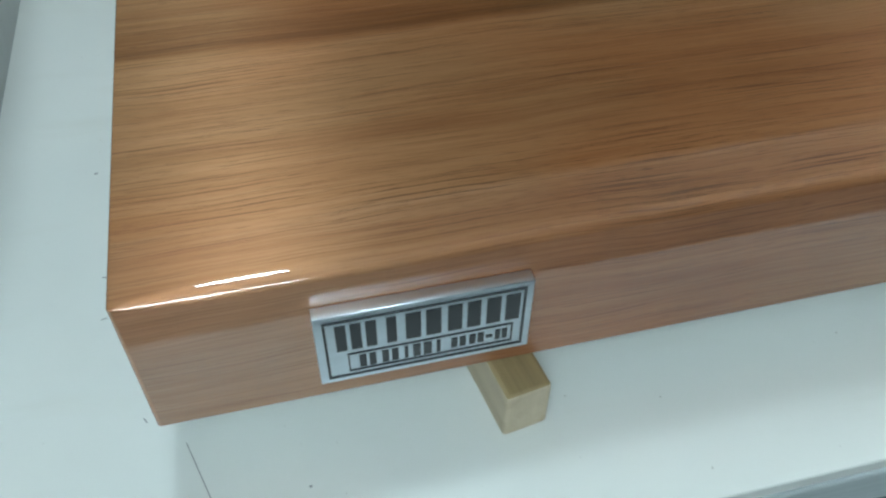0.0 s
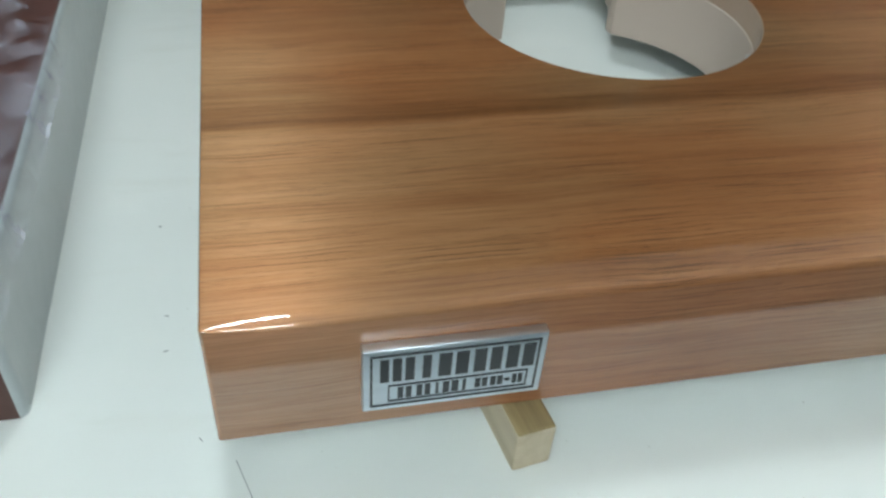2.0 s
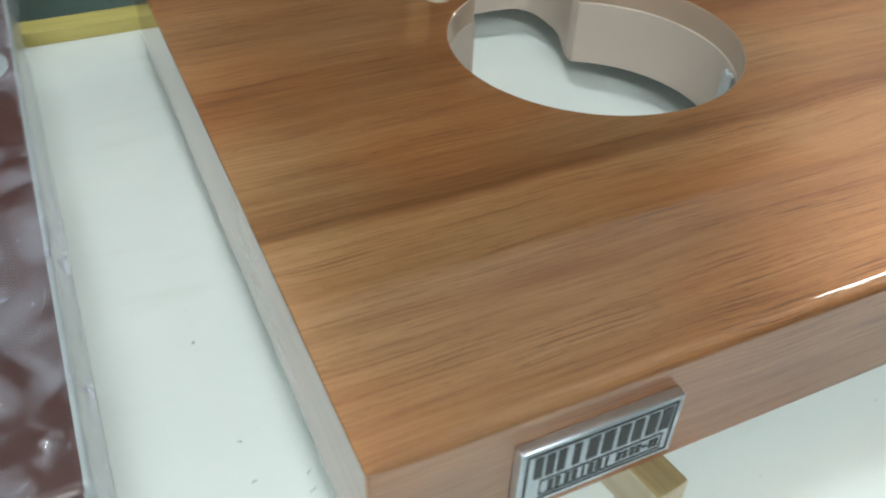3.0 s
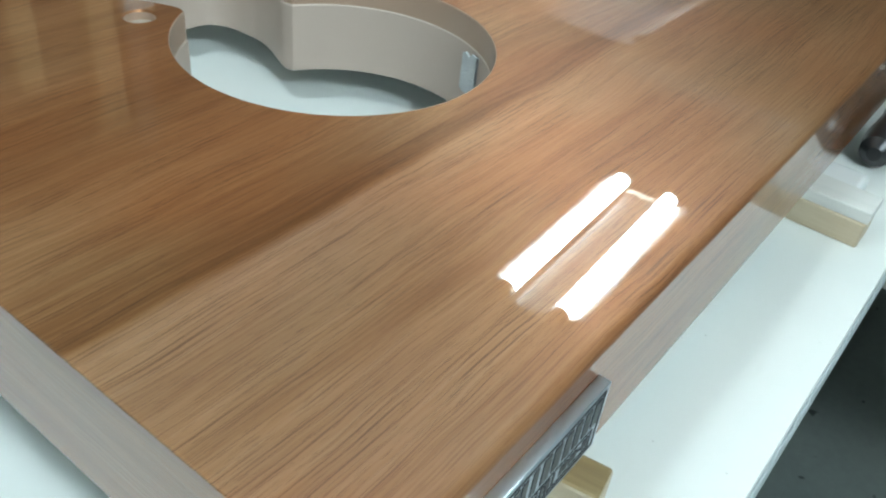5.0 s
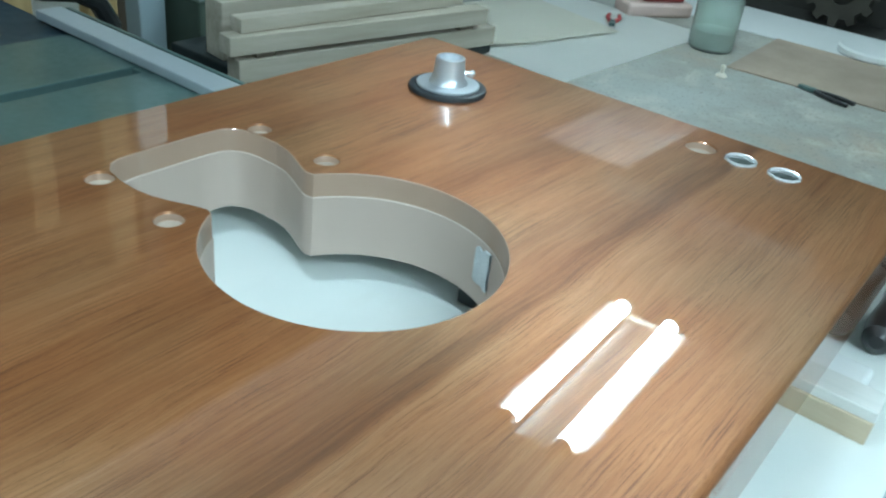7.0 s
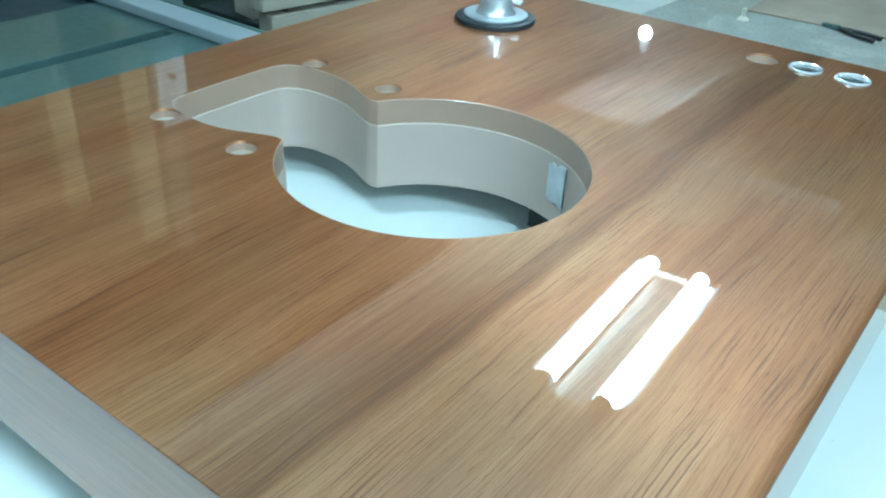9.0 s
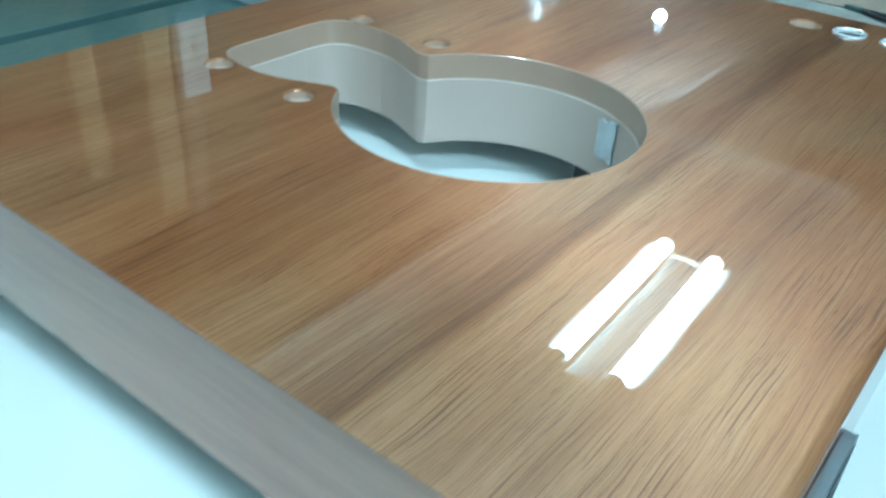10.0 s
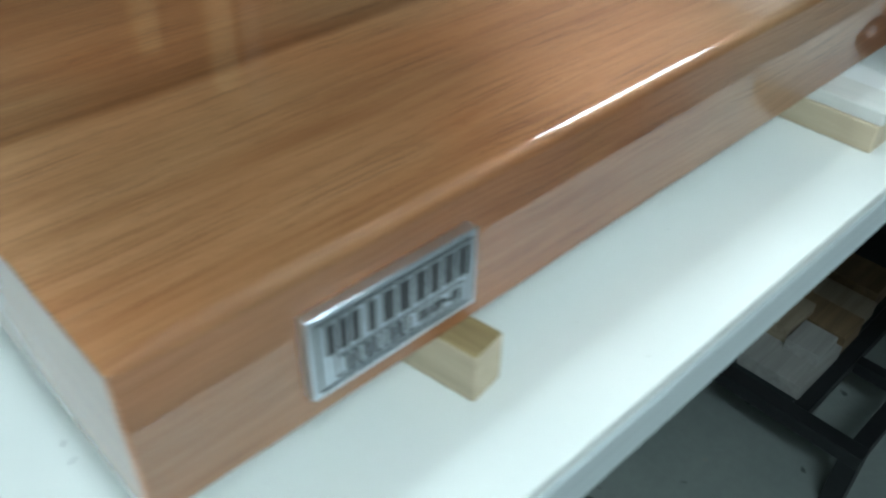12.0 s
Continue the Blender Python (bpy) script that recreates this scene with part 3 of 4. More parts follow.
    def bar(x0, x1, z0, z1):
        part("print_bar", box(x0, x1, -0.00450, -0.0042, plate_z + z0, plate_z + z1), M_INK, plate)

    def frame_of(x0, x1, z0, z1, w):
        bar(x0, x1, z1 - w, z1)
        bar(x0, x1, z0, z0 + w)
        bar(x0, x0 + w, z0 + w, z1 - w)
        bar(x1 - w, x1, z0 + w, z1 - w)

    frame_of(0.0476, 0.1010, -0.0118, 0.0118, 0.0007)
    frame_of(0.0532, 0.0980, -0.0098, -0.0022, 0.0004)
    # the maker's name as plain bars
    for a, b in ((0.0506, 0.0534), (0.0545, 0.0573), (0.0584, 0.0612), (0.0638, 0.0664), (0.0688, 0.0728), (0.0742, 0.0782), (0.0800, 0.0838), (0.0852, 0.0888), (0.0904, 0.0942), (0.0956, 0.0994)):
        bar(a, b, -0.0004, 0.0098)
    for a, b in ((0.0562, 0.0580), (0.0588, 0.0606), (0.0622, 0.0640), (0.0648, 0.0666), (0.0683, 0.0692), (0.0706, 0.0726), (0.0734, 0.0756), (0.0770, 0.0780)):
        bar(a, b, -0.0086, -0.0036)
    for a, b in ((0.0810, 0.0827), (0.0833, 0.0850), (0.0860, 0.0877), (0.0883, 0.0900), (0.0932, 0.0946), (0.0951, 0.0965)):
        bar(a, b, -0.0080, -0.0040)
    bar(0.0906, 0.0924, -0.0066, -0.0056)
    return p


plinth()


def tonearm_base():
    t = thing("tonearm_base", (0.392, 0.294, TOP), "turned aluminium tonearm base with a black ring, on the plinth", "tonearm base")
    part("rubber_ring", lathe([(0.0005, 0), (0.0268, 0), (0.0272, 0.0012), (0.0268, 0.0030), (0.0256, 0.0036), (0.0222, 0.0034), (0.0005, 0.0034)], 56), M_RUBBER, t, "black rubber ring")
    part("flange", lathe([(0.0005, 0.0035), (0.0218, 0.0035), (0.0220, 0.0046), (0.0212, 0.0052), (0.0150, 0.0054), (0.0005, 0.0054)], 56), M_FLANGE, t, "satin silver flange")
    part("collar", lathe([(0.0135, 0.0055), (0.0128, 0.0066), (0.0116, 0.0085), (0.0108, 0.0120), (0.0102, 0.0205), (0.0100, 0.0228), (0.0094, 0.0232), (0.0080, 0.0232), (0.0078, 0.0226), (0.0078, 0.0180), (0.0005, 0.0180)], 56), M_ALU, t, "polished conical collar")
    part("set_screw", lathe([(0.0016, 0), (0.0016, 0.004), (0.0024, 0.0042), (0.0026, 0.006), (0.0018, 0.0072), (0.0004, 0.0075)], 16, m=Matrix.Translation((0.0075, -0.0075, 0.0125)) @ Matrix.Rotation(radians(-45), 4, "Z") @ Matrix.Rotation(radians(90), 4, "Y")), M_CHROME, t, "small chrome screw")


tonearm_base()


# ---- blocks under the plinth ----
def block(name_label, x0, x1, y0, y1, rz=0.0):
    bm = box(-(x1 - x0) / 2, (x1 - x0) / 2, 0, y1 - y0, 0, GAP, 0.0014, 2)
    bm.normal_update()
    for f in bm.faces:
        # upward faces take the darker pine
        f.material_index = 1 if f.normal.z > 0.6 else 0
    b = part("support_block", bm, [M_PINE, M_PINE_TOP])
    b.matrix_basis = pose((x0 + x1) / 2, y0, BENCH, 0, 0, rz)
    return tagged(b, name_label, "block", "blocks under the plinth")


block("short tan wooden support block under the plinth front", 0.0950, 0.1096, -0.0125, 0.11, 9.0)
block("yellowish wooden support stick under the plinth's back corner", 0.050, 0.085, 0.30, 0.425)
b2 = thing("support_block", (0.325, -0.030, BENCH), "olive-tan wooden support block topped by a white strip", "block", "blocks under the plinth")
part("stick", box(0, 0.0215, 0, 0.16, 0, 0.0135, 0.001, 2), M_PINE, b2)
part("white_strip", box(0.0010, 0.0215, -0.0005, 0.14, 0.0136, GAP, 0.0008, 2), M_WHITEWOOD, b2, "white painted strip")
# near-black strip put in for the shade in the gap under the plinth
gap_shade = part("gap_shade_strip", box(0.276, 0.310, 0.100, 0.186, BENCH + 0.0002, BASE - 0.0002, 0.001), M_DARK)
tagged(gap_shade, "dark strip standing for the shade in the gap under the plinth", "stick")
w = part("white_offcut", box(0.3475, 0.3700, -0.019, 0.10, BENCH, BENCH + 0.0175, 0.003, 3), M_WHITE)
tagged(w, "white rounded offcut lying beside the support block", "offcut")


def clamp():
    c = thing("clamp", (0.405, -0.012, BENCH), "black handled bar clamp lying on the worktable", "clamp")
    part("grip", lathe([(0.004, 0), (0.009, 0.004), (0.011, 0.02), (0.010, 0.05), (0.012, 0.075), (0.009, 0.088), (0.004, 0.092)], 20, m=Matrix.Translation((0.0, 0.0, 0.012)) @ Matrix.Rotation(radians(90), 4, "Y")), M_BLACK, c, "black ribbed grip")
    part("bar", box(0.09, 0.19, -0.004, 0.004, 0.004, 0.018, 0.001), M_BLACKSTEEL, c)
    part("jaw", box(0.165, 0.185, -0.03, 0.012, 0.0, 0.022, 0.003), M_BLACKSTEEL, c)
    part("jaw", box(0.075, 0.095, -0.025, 0.012, 0.0, 0.024, 0.003), M_BLACKSTEEL, c)


clamp()
y_strip = part("yellow_wood_strip", box(-0.30, 0.058, 0.4285, 0.4465, BENCH, BENCH + 0.010, 0.001), timber("yellow_pine", (0.60, 0.50, 0.16), (0.38, 0.30, 0.09), (4, 60, 60)))
tagged(y_strip, "yellow pine strip along the worktable's back edge", "wood strip")


# ---- the dark red wrapped plinth ----
def red_plinth():
    p = thing("wrapped_plinth", (-0.066, 0.036, BENCH), "dark red lacquered plinth wrapped in crinkled clear film", "plinth")
    h, wx, dy = 0.056, 0.46, 0.375
    bm = bmesh.new()
    outline = round_rect(-wx, 0, 0, dy, 0.004)
    rows = []
    for k in range(5):
        a = radians(90 * k / 4)
        rows.append(loop(bm, inward(outline, 0.0036 * (1 - math.sin(a))), h - 0.003 * (1 - math.cos(a))))
    rows.append(loop(bm, outline, 0))
    for (a, _), (b, _) in zip(rows, rows[1:]):
        for f in bridge(bm, a, b):
            f.normal_update()
            c = f.calc_center_median()
            # right face turned pale to paint in the white worktable mirrored there
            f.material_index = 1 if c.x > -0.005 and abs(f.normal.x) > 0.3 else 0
    loops = [rows[0][0]]
    for x, y, r in ((-0.0270, 0.124, 0.0085), (-0.0275, 0.094, 0.0085), (-0.0278, 0.066, 0.0085)):
        v1, e1 = loop(bm, circle(x, y, r, 24), h)
        loops.append(v1)
        v2, _ = loop(bm, circle(x, y, r, 24), h - 0.02)
        bridge(bm, v1, v2, 2)
        bm.faces.new(v2).material_index = 2
    big = [(-0.048 + 0.030 * math.cos(2 * math.pi * k / 36), 0.260 + 0.019 * math.sin(2 * math.pi * k / 36)) for k in range(36)]
    v1, e1 = loop(bm, big, h)
    loops.append(v1)
    v2, _ = loop(bm, big, h - 0.03)
    bridge(bm, v1, v2, 2)
    bm.faces.new(v2).material_index = 2
    fill(bm, loops, 0)
    bm.faces.new(rows[-1][0]).material_index = 0
    part("body", bm, [M_RED, M_RING_SHEEN, M_BLACK], p, "dark red-brown lacquered body with black holes")
    ring = bmesh.new()
    out = [(-0.048 + 0.044 * math.cos(2 * math.pi * k / 36), 0.260 + 0.031 * math.sin(2 * math.pi * k / 36)) for k in range(36)]
    a, _ = loop(ring, out, h + 0.0004)
    b, _ = loop(ring, [((x + 0.048) * 0.97 - 0.048, (y - 0.260) * 0.97 + 0.260) for x, y in out], h + 0.0018)
    c, _ = loop(ring, big, h + 0.0018)
    d, _ = loop(ring, big, h + 0.0004)
    bridge(ring, a, b), bridge(ring, b, c), bridge(ring, c, d), bridge(ring, d, a)
    part("pale_ring", ring, M_RING_SHEEN, p, "pale grey ring round the oval opening")
    # loose film draped over the top and down the front
    bm = bmesh.new()
    nx, ny = 170, 210
    grid = []
    for i in range(nx):
        row = []
        for j in range(ny):
            x = -wx * 0.55 + (wx * 0.55 + 0.004) * i / (nx - 1)
            y = -0.004 + (dy + 0.006) * j / (ny - 1)
            fold = (1 - abs(noise.noise(Vector((x * 48 + y * 14, y * 56, 5))))) ** 5 + 0.6 * (1 - abs(noise.noise(Vector((x * 95, y * 88 - x * 30, 2))))) ** 6
            z = h + 0.0016 + 0.0009 * noise.noise(Vector((x * 70, y * 60, 1))) + 0.0022 * fold
            edge = max(0.0, x - 0.0) * 6 + max(0.0, -y) * 3
            row.append(bm.verts.new((x, y, z - min(edge, 0.012))))
        grid.append(row)
    for i in range(nx - 1):
        for j in range(ny - 1):
            bm.faces.new((grid[i][j], grid[i + 1][j], grid[i + 1][j + 1], grid[i][j + 1]))
    part("wrapping_film", bm, M_FILM, p, "crinkled clear plastic film")


red_plinth()


# ---- table saw behind the worktable ----
def table_saw():
    s = thing("table_saw", (0, 0, 0), "grey cast-metal table saw with a pale aluminium fence rail", "table saw")
    z = BENCH - 0.002
    x1 = 0.378
    part("saw_bed", box(-0.8, x1, 0.462, 1.10, z - 0.05, z - 0.010, 0.002), M_DARK, s, "dark grooved bed")
    part("table_plate", box(-0.8, x1, 0.462, 0.609, z - 0.010, z, 0.0012), M_STEEL, s, "grey-green metal plate")
    part("table_plate", box(-0.8, x1, 0.6255, 0.738, z - 0.010, z, 0.0012), M_STEEL, s, "grey-green metal plate")
    part("slot_end", box(0.360, x1, 0.6092, 0.6253, z - 0.010, z - 0.001, 0.0006), M_STEEL, s, "closed end of the mitre slot")
    part("rear_plate", box(-0.8, x1, 0.741, 1.10, z - 0.010, z - 0.004, 0.0012), M_BLUESTEEL, s, "darker blue-grey rear plate")
    part("fence_rail", box(0.365, 0.3930, 0.466, 0.795, z + 0.0005, z + 0.010, 0.0015), M_RAIL, s, "pale aluminium fence rail")
    part("rail_gasket", box(0.3933, 0.3980, 0.468, 0.795, z - 0.02, z + 0.007, 0.0006), M_DARK, s, "black strip beside the rail")
    part("rail_lip", box(0.3983, 0.4030, 0.470, 0.795, z - 0.02, z + 0.008, 0.001), M_STEEL, s, "thin grey lip")
    part("rail_bracket", box(0.386, 0.415, 0.60, 0.64, z - 0.075, z - 0.0505, 0.002), M_DARK, s)
    part("cabinet", box(-0.7, 0.33, 0.50, 1.05, 0.0, z - 0.05, 0.006), M_STEEL, s, "grey sheet-metal saw cabinet")


table_saw()


# ---- timber stack behind the plinth ----
def plank(x0, x1, y0, y1, z0, z1, rz, label):
    ln = x1 - x0
    p = part("plank", box(0, ln, 0, y1 - y0, 0, z1 - z0, 0.0012, 2), M_PINE_X)
    p.matrix_basis = pose(x0, y0, z0, 0, 0, rz)
    return tagged(p, label, "plank", "stacked planks")


STACK = TOP - 0.079
plank(0.4310, 0.76, 0.562, 0.586, STACK - 0.006, STACK + 0.016, -11, "pale sawn plank at the bottom of the stack")
plank(0.4205, 0.74, 0.562, 0.583, STACK + 0.0215, STACK + 0.0395, -11.5, "thick pale sawn plank with a chipped end")
plank(0.4360, 0.72, 0.565, 0.584, STACK + 0.0398, STACK + 0.0535, -8.5, "narrow pale plank on top of the stack")
plank(0.460, 0.76, 0.622, 0.655, STACK - 0.006, STACK + 0.052, -9, "dull brown plank lying behind the stack")
plank(0.52, 0.78, 0.675, 0.70, STACK - 0.006, STACK + 0.064, -6, "tall grey-brown plank standing on edge behind the stack")
stick_label = "thin dark spacer stick between two planks"
for x, y in ((0.450, 0.560), (0.70, 0.5115)):
    sp = part("spacer_stick", box(0, 0.02, 0, 0.018, STACK + 0.0162, STACK + 0.0213), M_OLDWOOD)
    sp.matrix_basis = pose(x, y, 0, 0, 0, -11)
    tagged(sp, stick_label, "spacer", "spacer sticks")
side = thing("side_bench", (0, 0, 0), "dark narrow trestle holding the plank stack", "trestle")
part("top_board", box(0.455, 0.78, 0.52, 0.70, STACK - 0.026, STACK - 0.0062, 0.002), M_DARK, side, "dark board")
for x in (0.47, 0.68):
    part("leg", box(x - 0.02, x + 0.02, 0.64, 0.68, 0, STACK - 0.026, 0.002), M_DARK, side)


# ---- posts and bin behind the saw ----
def upright(x0, x1, y0, y1, top, material, label):
    return tagged(part("post", box(x0, x1, y0, y1, 0, top, 0.003), material), label, "post", "upright posts")


upright(0.698, 0.745, 1.12, 1.16, TOP + 0.14, M_BLUE, "blue-grey painted upright post")
upright(0.702, 0.742, 1.162, 1.20, TOP + 0.70, M_CEILDARK, "dull brown upright post")
wb = part("white_board", box(0.694, 0.750, 1.142, 1.1615, TOP + 0.1405, TOP + 0.43, 0.002), M_WHITE)
tagged(wb, "short white painted board screwed to the brown post", "board")
upright(0.490, 0.530, 1.12, 1.15, TOP + 0.50, M_PINE_Z, "bare yellow pine upright post")
upright(0.620, 0.668, 1.13, 1.16, TOP + 0.62, M_PINE_Z, "bare yellow pine upright post")
sc = part("screw_head", lathe([(0.0005, 0), (0.006, 0), (0.005, 0.003), (0.0005, 0.004)], 16, m=Matrix.Rotation(radians(90), 4, "X")), M_INK)
sc.matrix_basis = pose(0.722, 1.1418, TOP + 0.345)
tagged(sc, "dark screw head in the white board", "screw")
bin_ = thing("metal_bin", (0.757, 1.05, 0), "dark green metal bin with a pale rim", "bin")
zt = TOP - 0.155
part("body", box(0, 0.10, 0, 0.2, 0, zt - 0.012, 0.006), M_GREEN, bin_)
bm = box(-0.005, 0.105, -0.005, 0.205, zt - 0.012, zt, 0.003)
part("rim", bm, simple("grey_green_rim", (0.22, 0.27, 0.24), 0.5), bin_, "pale grey-green rim")
tc_ = part("teal_cup", lathe([(0.0005, 0), (0.026, 0), (0.030, 0.05), (0.028, 0.05), (0.024, 0.003), (0.0005, 0.003)], 24), M_TEAL)
tc_.matrix_basis = pose(0.795, 1.12, zt)
tagged(tc_, "small teal plastic cup on the bin", "cup")
hose = part("black_hose", tube([(0.25, 0.93, TOP - 0.062), (0.34, 0.91, TOP - 0.060), (0.39, 0.90, TOP - 0.062), (0.43, 0.90, TOP - 0.075), (0.47, 0.90, TOP - 0.082), (0.497, 0.90, TOP - 0.097), (0.512, 0.90, TOP - 0.125), (0.52, 0.905, TOP - 0.20), (0.525, 0.92, 0.3), (0.525, 0.92, 0.012)], 0.012), M_BLACK)
tagged(hose, "black rubber hose hanging behind the saw", "hose")
pw = part("plywood_sheet", box(-0.9, 1.15, 2.30, 2.32, 0, 1.75, 0.002), timber("plywood", (0.50, 0.38, 0.20), (0.36, 0.26, 0.12), (30, 30, 3)))
tagged(pw, "yellowish plywood sheet standing against the wall", "plywood sheet")


# ---- low dusty table ----
def low_table():
    t = thing("low_table", (0, 0, 0), "low workshop table with a dusty grey top", "table")
    part("tabletop", box(0.72, 2.28, -0.5, 1.7, LOW - 0.03, LOW, 0.003), M_DUSTY, t, "grey board covered in sawdust")
    part("edge_strip", box(2.03, 2.285, -0.505, 0.86, LOW - 0.001, LOW + 0.004, 0.001), M_WHITE, t, "white painted border strip")
    for x in (0.80, 2.20):
        for y in (-0.42, 1.62):
            part("leg", box(x - 0.03, x + 0.03, y - 0.03, y + 0.03, 0, LOW - 0.03, 0.003), M_PINE_Z, t)


low_table()
hb = part("hardboard_sheet", box(0, 0.40, -0.95, 0.0, 0, 0.0035, 0.0008), simple("dusty_brown_hardboard", (0.34, 0.27, 0.21), 0.8, var=0.3, scale=16, bumps=0.3, dist=0.002))
hb.matrix_basis = pose(1.69, 0.53, LOW, 0, 0, 2)
tagged(hb, "dusty brown hardboard sheet on the low table", "hardboard")


def sheet(x, y, wx, wy, rz, z, curl, material, label):
    bm = bmesh.new()
    n = 16
    rows = []
    for i in range(n + 1):
        row = []
        for j in range(n + 1):
            u, v = i / n, j / n
            dz = curl * (max(0, 0.25 - u) * 4) ** 2 * (0.4 + 0.6 * v) + 0.003 * noise.noise(Vector((u * 3, v * 3, z * 9))) + 0.003
            row.append(bm.verts.new((wx * (u - 0.5), wy * (v - 0.5), dz)))
        rows.append(row)
    for i in range(n):
        for j in range(n):
            bm.faces.new((rows[i][j], rows[i + 1][j], rows[i + 1][j + 1], rows[i][j + 1]))
    bmesh.ops.solidify(bm, geom=bm.faces[:], thickness=0.0006)
    s_ = part("paper_sheet", bm, material)
    s_.matrix_basis = pose(x, y, z, 0, 0, rz)
    return tagged(s_, label, "paper", "paper sheets")


sheet(1.60, 0.875, 0.60, 0.41, -3, LOW + 0.0005, 0.0, M_PAPER, "large white paper sheet on the low table")
sheet(1.54, 0.985, 0.40, 0.30, -16, LOW + 0.006, 0.03, simple("cream_paper", (0.87, 0.84, 0.74), 0.8, var=0.06, scale=8), "cream paper sheet with a curled corner")


def jar():
    j = thing("glass_jar", (1.795, 0.614, LOW), "greenish glass jar standing on the low table", "jar")
    part("glass", lathe([(0.0005, 0.0), (0.050, 0.0), (0.056, 0.006), (0.058, 0.02), (0.058, 0.125), (0.052, 0.145), (0.042, 0.152), (0.042, 0.17), (0.039, 0.17), (0.039, 0.152), (0.049, 0.142), (0.055, 0.122), (0.055, 0.02), (0.052, 0.008), (0.0005, 0.006)], 40), M_GLASS, j)
    part("contents", lathe([(0.0005, 0.0065), (0.052, 0.009), (0.0545, 0.02), (0.0545, 0.05), (0.0005, 0.052)], 32), simple("pale_green_powder", (0.50, 0.58, 0.52), 0.7), j)
    return j


jar().scale = (0.86, 0.86, 0.86)


def pliers(place, rz, handle, label):
    p = thing("pliers", place, label, "pliers", rz=rz)
    for s_ in (-1, 1):
        part("handle", tube([(0.01, 0.004 * s_, 0.008), (0.04, 0.013 * s_, 0.008), (0.08, 0.019 * s_, 0.008), (0.125, 0.016 * s_, 0.008)], 0.0062), handle, p, "coated handle")
        part("jaw", box(-0.045, 0.012, min(0, 0.009 * s_), max(0, 0.009 * s_), 0.003, 0.013, 0.002), M_STEEL, p, "steel jaw")
    part("pivot", lathe([(0.0005, 0.002), (0.008, 0.002), (0.008, 0.015), (0.0005, 0.016)], 16), M_STEEL, p)
    return p


small = pliers((1.688, 0.350, LOW), -107, M_BLACK, "black-handled pliers lying open on the low table")
small.scale = (0.68, 0.75, 0.68)
cutters = pliers((1.745, 0.835, LOW + 0.0045), 25, M_REDTOOL, "red-handled cutters lying on the paper")
cutters.scale = (0.55, 0.75, 0.75)
pg = part("peg", lathe([(0.0005, 0), (0.015, 0), (0.016, 0.004), (0.012, 0.009), (0.006, 0.014), (0.0055, 0.030), (0.007, 0.036), (0.004, 0.040), (0.0005, 0.041)], 20), M_CABLE)
pg.matrix_basis = pose(1.615, 0.512, LOW)
pg.scale = (0.75, 0.75, 0.62)
tagged(pg, "small cream turned peg on the low table", "peg")
ld = part("white_plastic_disc", lathe([(0.0005, 0), (0.075, 0), (0.078, 0.004), (0.078, 0.014), (0.073, 0.018), (0.0005, 0.018)], 40), M_WHITE)
ld.matrix_basis = pose(2.095, 0.34, LOW + 0.0042)
tagged(ld, "round white plastic disc on the low table", "disc")


def sander():
    s_ = thing("hand_sander", (1.955, 0.835, LOW), "pale pink and red hand sander lying on the low table", "hand tool", rz=-35)
    part("base", box(-0.09, 0.09, -0.04, 0.04, 0.0, 0.035, 0.010, 3), M_PINK, s_, "pale pink base")
    part("grip", box(-0.05, 0.075, -0.03, 0.03, 0.035, 0.075, 0.016, 4), M_REDTOOL, s_, "red grip")


sander()


def grinder():
    g = thing("bench_grinder", (2.02, 1.22, LOW), "pale grey bench motor on a dark base", "machine", rz=20)
    part("base", box(-0.12, 0.12, -0.08, 0.08, 0, 0.03, 0.008), M_BLACK, g, "dark base")
    part("motor", lathe([(0.03, -0.13), (0.065, -0.125), (0.075, -0.11), (0.075, 0.11), (0.065, 0.125), (0.03, 0.13)], 32, m=Matrix.Translation((0, 0, 0.10)) @ Matrix.Rotation(radians(90), 4, "Y")), M_WHITE, g, "pale grey motor drum")
    part("cable", tube([(0.12, -0.02, 0.02), (0.2, -0.06, 0.006), (0.2, -0.18, 0.006), (0.08, -0.22, 0.006)], 0.005), M_BLACK, g, "black cable")


grinder()


def cog():
    bm = bmesh.new()
    pts = []
    n = 12
    for k in range(n):
        a = 2 * math.pi * k / n
        for da, r in ((-0.16, 0.085), (-0.10, 0.105), (0.10, 0.105), (0.16, 0.085)):
            pts.append((r * math.cos(a + da), r * math.sin(a + da)))
    hole = circle(0, 0, 0.045, 24)
    tops = []
    for z in (0.0, 0.02):
        a, ae = loop(bm, pts, z)
        b, be = loop(bm, hole, z)
        fill(bm, [a, b])
        tops.append((a, b))
    bridge(bm, tops[0][0], tops[1][0])
    bridge(bm, tops[0][1], tops[1][1])
    c = part("cog_disc", bm, simple("dull_beige_card", (0.055, 0.048, 0.036), 0.8, var=0.25))
    c.matrix_basis = pose(2.62, 0.56, LOW + 0.02, 0, -78, 0)
    return tagged(c, "dull beige toothed disc leaning in the dark corner", "cog")


shelf = thing("wall_shelf", (0, 0, 0), "dark low shelf against the dark wall", "shelf")
part("board", box(2.42, 2.745, -0.4, 1.6, LOW - 0.09, LOW - 0.06, 0.002), M_DARKWALL, shelf)
part("bracket", box(2.60, 2.745, 0.0, 0.03, LOW - 0.2, LOW - 0.09, 0.002), M_BLACKSTEEL, shelf)
part("bracket", box(2.60, 2.745, 1.2, 1.23, LOW - 0.2, LOW - 0.09, 0.002), M_BLACKSTEEL, shelf)
cg = cog()
cg.location.z = LOW - 0.06 + 0.105
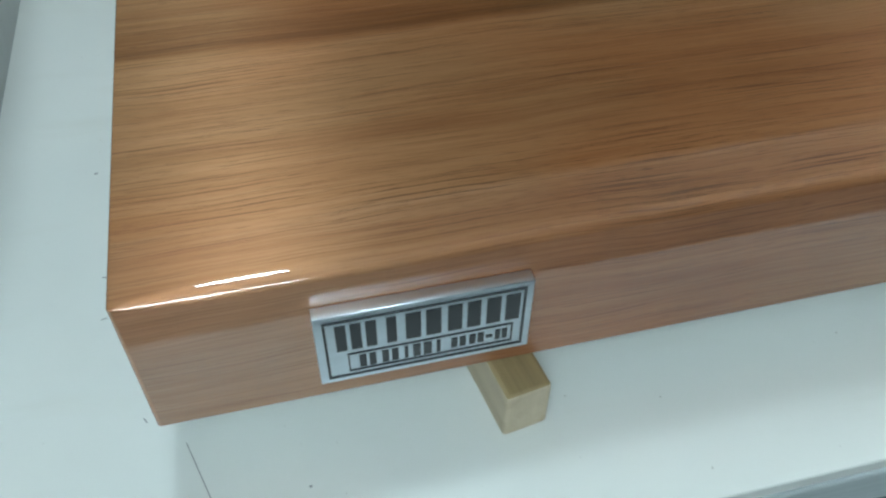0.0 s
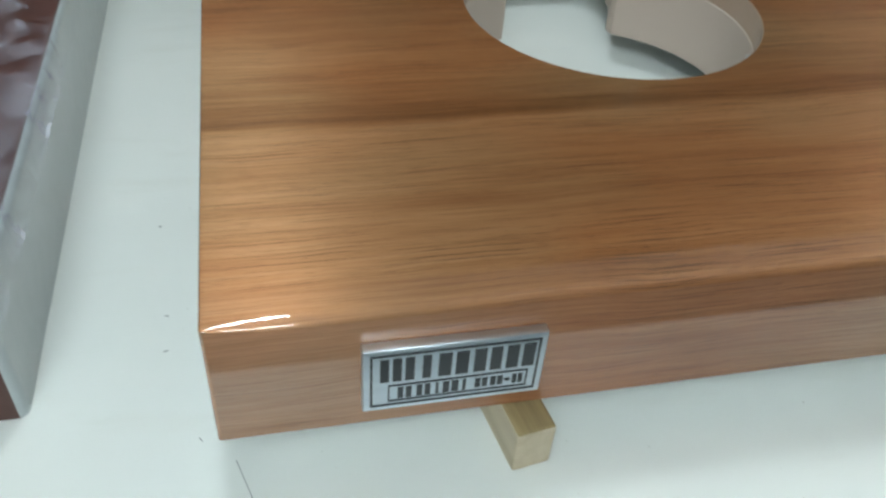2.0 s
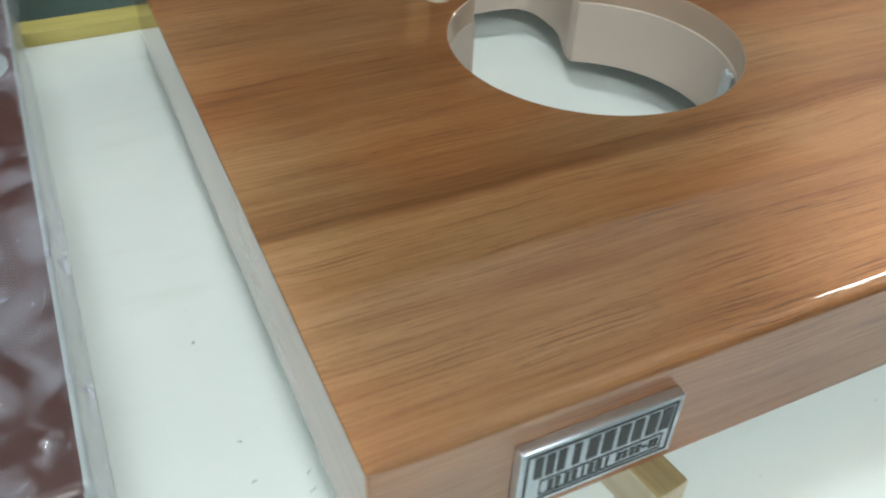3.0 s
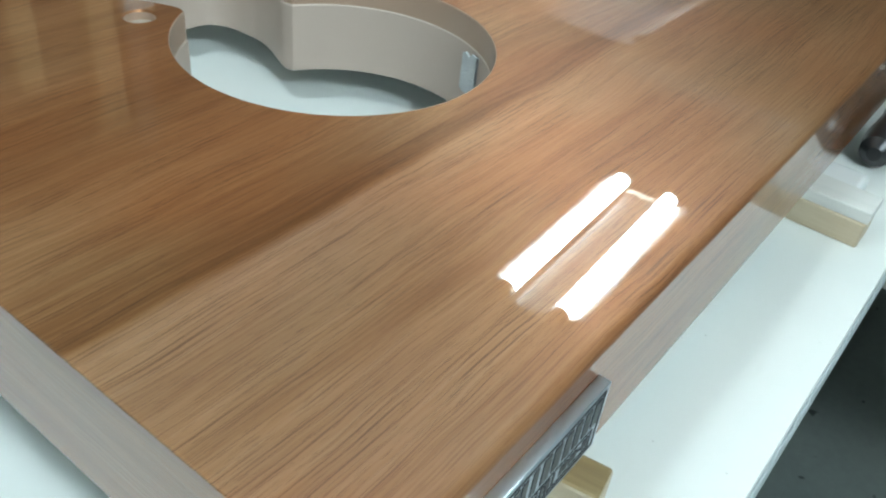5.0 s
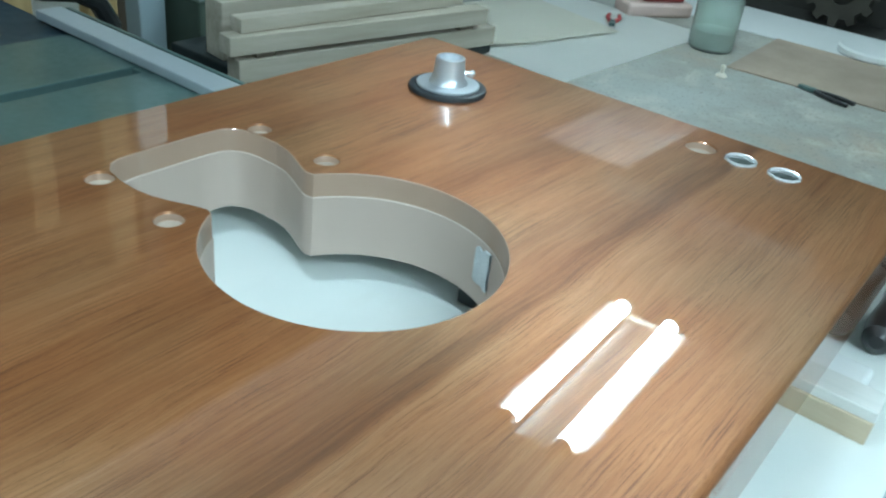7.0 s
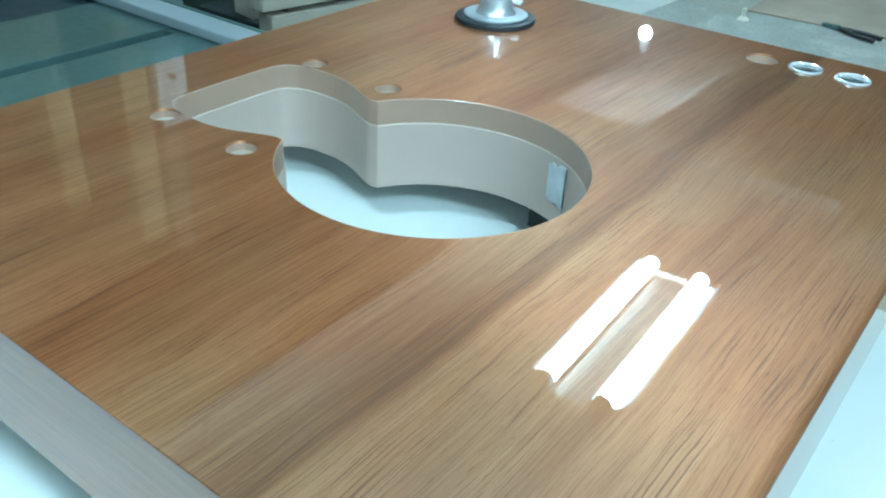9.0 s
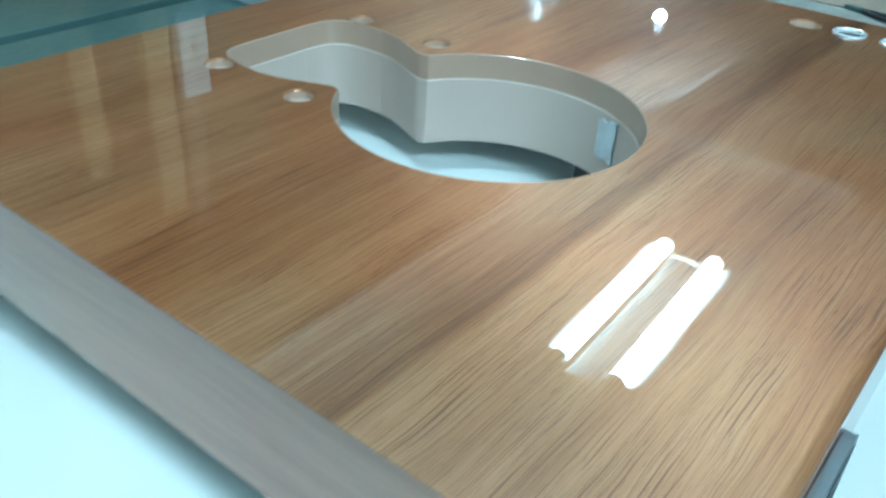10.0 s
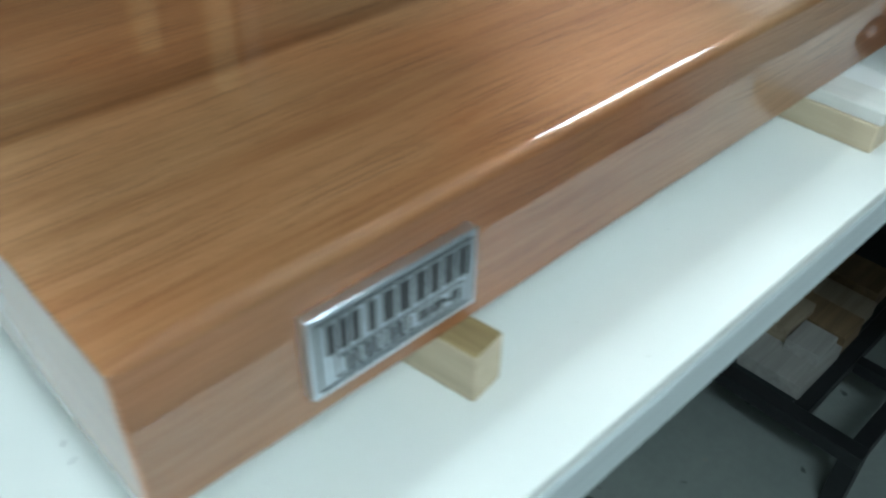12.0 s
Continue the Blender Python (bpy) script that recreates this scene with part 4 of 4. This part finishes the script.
for x, y, wx, wy, h, m, lab in ((2.58, 0.20, 0.16, 0.20, 0.22, M_DARKWALL, "dark cardboard box on the low shelf"), (2.60, 0.95, 0.14, 0.18, 0.16, M_GREEN, "dark green tin box on the low shelf"), (2.56, 1.30, 0.18, 0.22, 0.26, M_BLACK, "black storage box on the low shelf")):
    tagged(part("storage_box", box(x - wx / 2, x + wx / 2, y - wy / 2, y + wy / 2, LOW - 0.06, LOW - 0.06 + h, 0.006), m), lab, "box", "boxes on the shelf")


# ---- far ceiling: pale panel, beam, bulb ----
pb = part("ceiling_panel", box(3.32, 4.70, 1.37, 1.86, CEIL - 0.015, CEIL + 0.01, 0.002), M_PANEL)
tagged(pb, "pale pinkish sheet fixed under the ceiling", "panel")
tr = part("panel_batten", box(3.34, 4.40, 1.330, 1.372, CEIL - 0.07, CEIL + 0.01, 0.003), M_CEIL)
tagged(tr, "white batten along the pale ceiling sheet", "batten")
cd = part("ceiling_beam", box(2.900, 2.952, 0.42, 1.30, CEIL - 0.150, CEIL - 0.085, 0.006), M_CEIL)
tagged(cd, "white painted beam across the ceiling", "beam")


def bulb(place, up, label):
    b = thing("light_bulb", place, label, "light bulb", "bare bulbs")
    part("globe", lathe([(0.0005, -0.030), (0.012, -0.027), (0.022, -0.019), (0.028, -0.007), (0.028, 0.007), (0.022, 0.019), (0.015, 0.025)], 28), M_BULB, b, "glowing white globe")
    part("socket", lathe([(0.0155, 0.0245), (0.018, 0.028), (0.020, 0.085), (0.008, 0.095)], 20), M_WHITE, b)
    part("flex", tube([(0, 0, 0.095), (0, 0, up - 0.016)], 0.003, 8), M_BLACK, b)


bulb((3.60, 1.565, TOP + 0.995), CEIL - TOP - 0.995, "bare glowing light bulb hanging on a flex")


# ---- low rack with offcuts beyond the worktable ----
def rack():
    r = thing("offcut_rack", (0, 0, 0), "low black steel rack holding wood offcuts", "rack")
    z = TOP - 0.80
    for x in (0.892, 1.50):
        for y in (0.005, 0.34):
            part("leg", box(x - 0.014, x + 0.014, y - 0.014, y + 0.014, 0, z - 0.024, 0.001), M_BLACKSTEEL, r)
        part("end_bar", box(x - 0.014, x + 0.014, -0.009, 0.354, z - 0.024, z, 0.002), M_BLACKSTEEL, r)
    for y in (0.005, 0.095, 0.34):
        part("rail", box(0.9065, 1.4855, y - 0.012, y + 0.012, z - 0.024, z - 0.0005, 0.002), M_BLACKSTEEL, r)
    for x in (1.06, 1.28):
        part("cross_bar", box(x - 0.010, x + 0.010, 0.0175, 0.0825, z - 0.023, z - 0.001, 0.001), M_BLACKSTEEL, r)
    part("shelf_board", box(0.9065, 1.4855, 0.108, 0.327, z - 0.018, z - 0.002, 0.001), M_DARK, r, "dark board between the rails")
    return z


rack_z = rack()
M_OFFCUT = timber("aged_offcut", (0.40, 0.34, 0.25), (0.24, 0.19, 0.13), (4, 60, 60))
M_OFFGREY = timber("grey_offcut", (0.42, 0.42, 0.40), (0.28, 0.28, 0.26), (4, 60, 60))
M_OFFBROWN = timber("brown_offcut", (0.26, 0.18, 0.10), (0.14, 0.09, 0.05), (4, 60, 60))
offcuts = ((0.912, 1.035, 0.104, 0.205, 0.0, 0.026, M_OFFGREY, "flat grey offcut on the low rack"),
           (0.965, 1.025, 0.112, 0.165, 0.0262, 0.020, M_OFFGREY, "short grey-white offcut on the grey one"),
           (0.975, 1.060, 0.168, 0.215, 0.0262, 0.028, M_OFFCUT, "short pale offcut with sawn ends"),
           (1.042, 1.105, 0.106, 0.20, 0.0, 0.036, M_OFFBROWN, "brown square offcut on the low rack"),
           (1.112, 1.165, 0.112, 0.215, 0.0, 0.030, M_OFFCUT, "tan offcut standing beside the brown one"),
           (1.172, 1.245, 0.118, 0.22, 0.0, 0.040, M_OFFBROWN, "thick dark brown offcut on the low rack"))
for x0, x1, y0, y1, z0, h, m, lab in offcuts:
    o = part("offcut", box(x0, x1, y0, y1, rack_z + z0, rack_z + z0 + h, 0.0015), m)
    tagged(o, lab, "offcut", "offcuts on the rack")
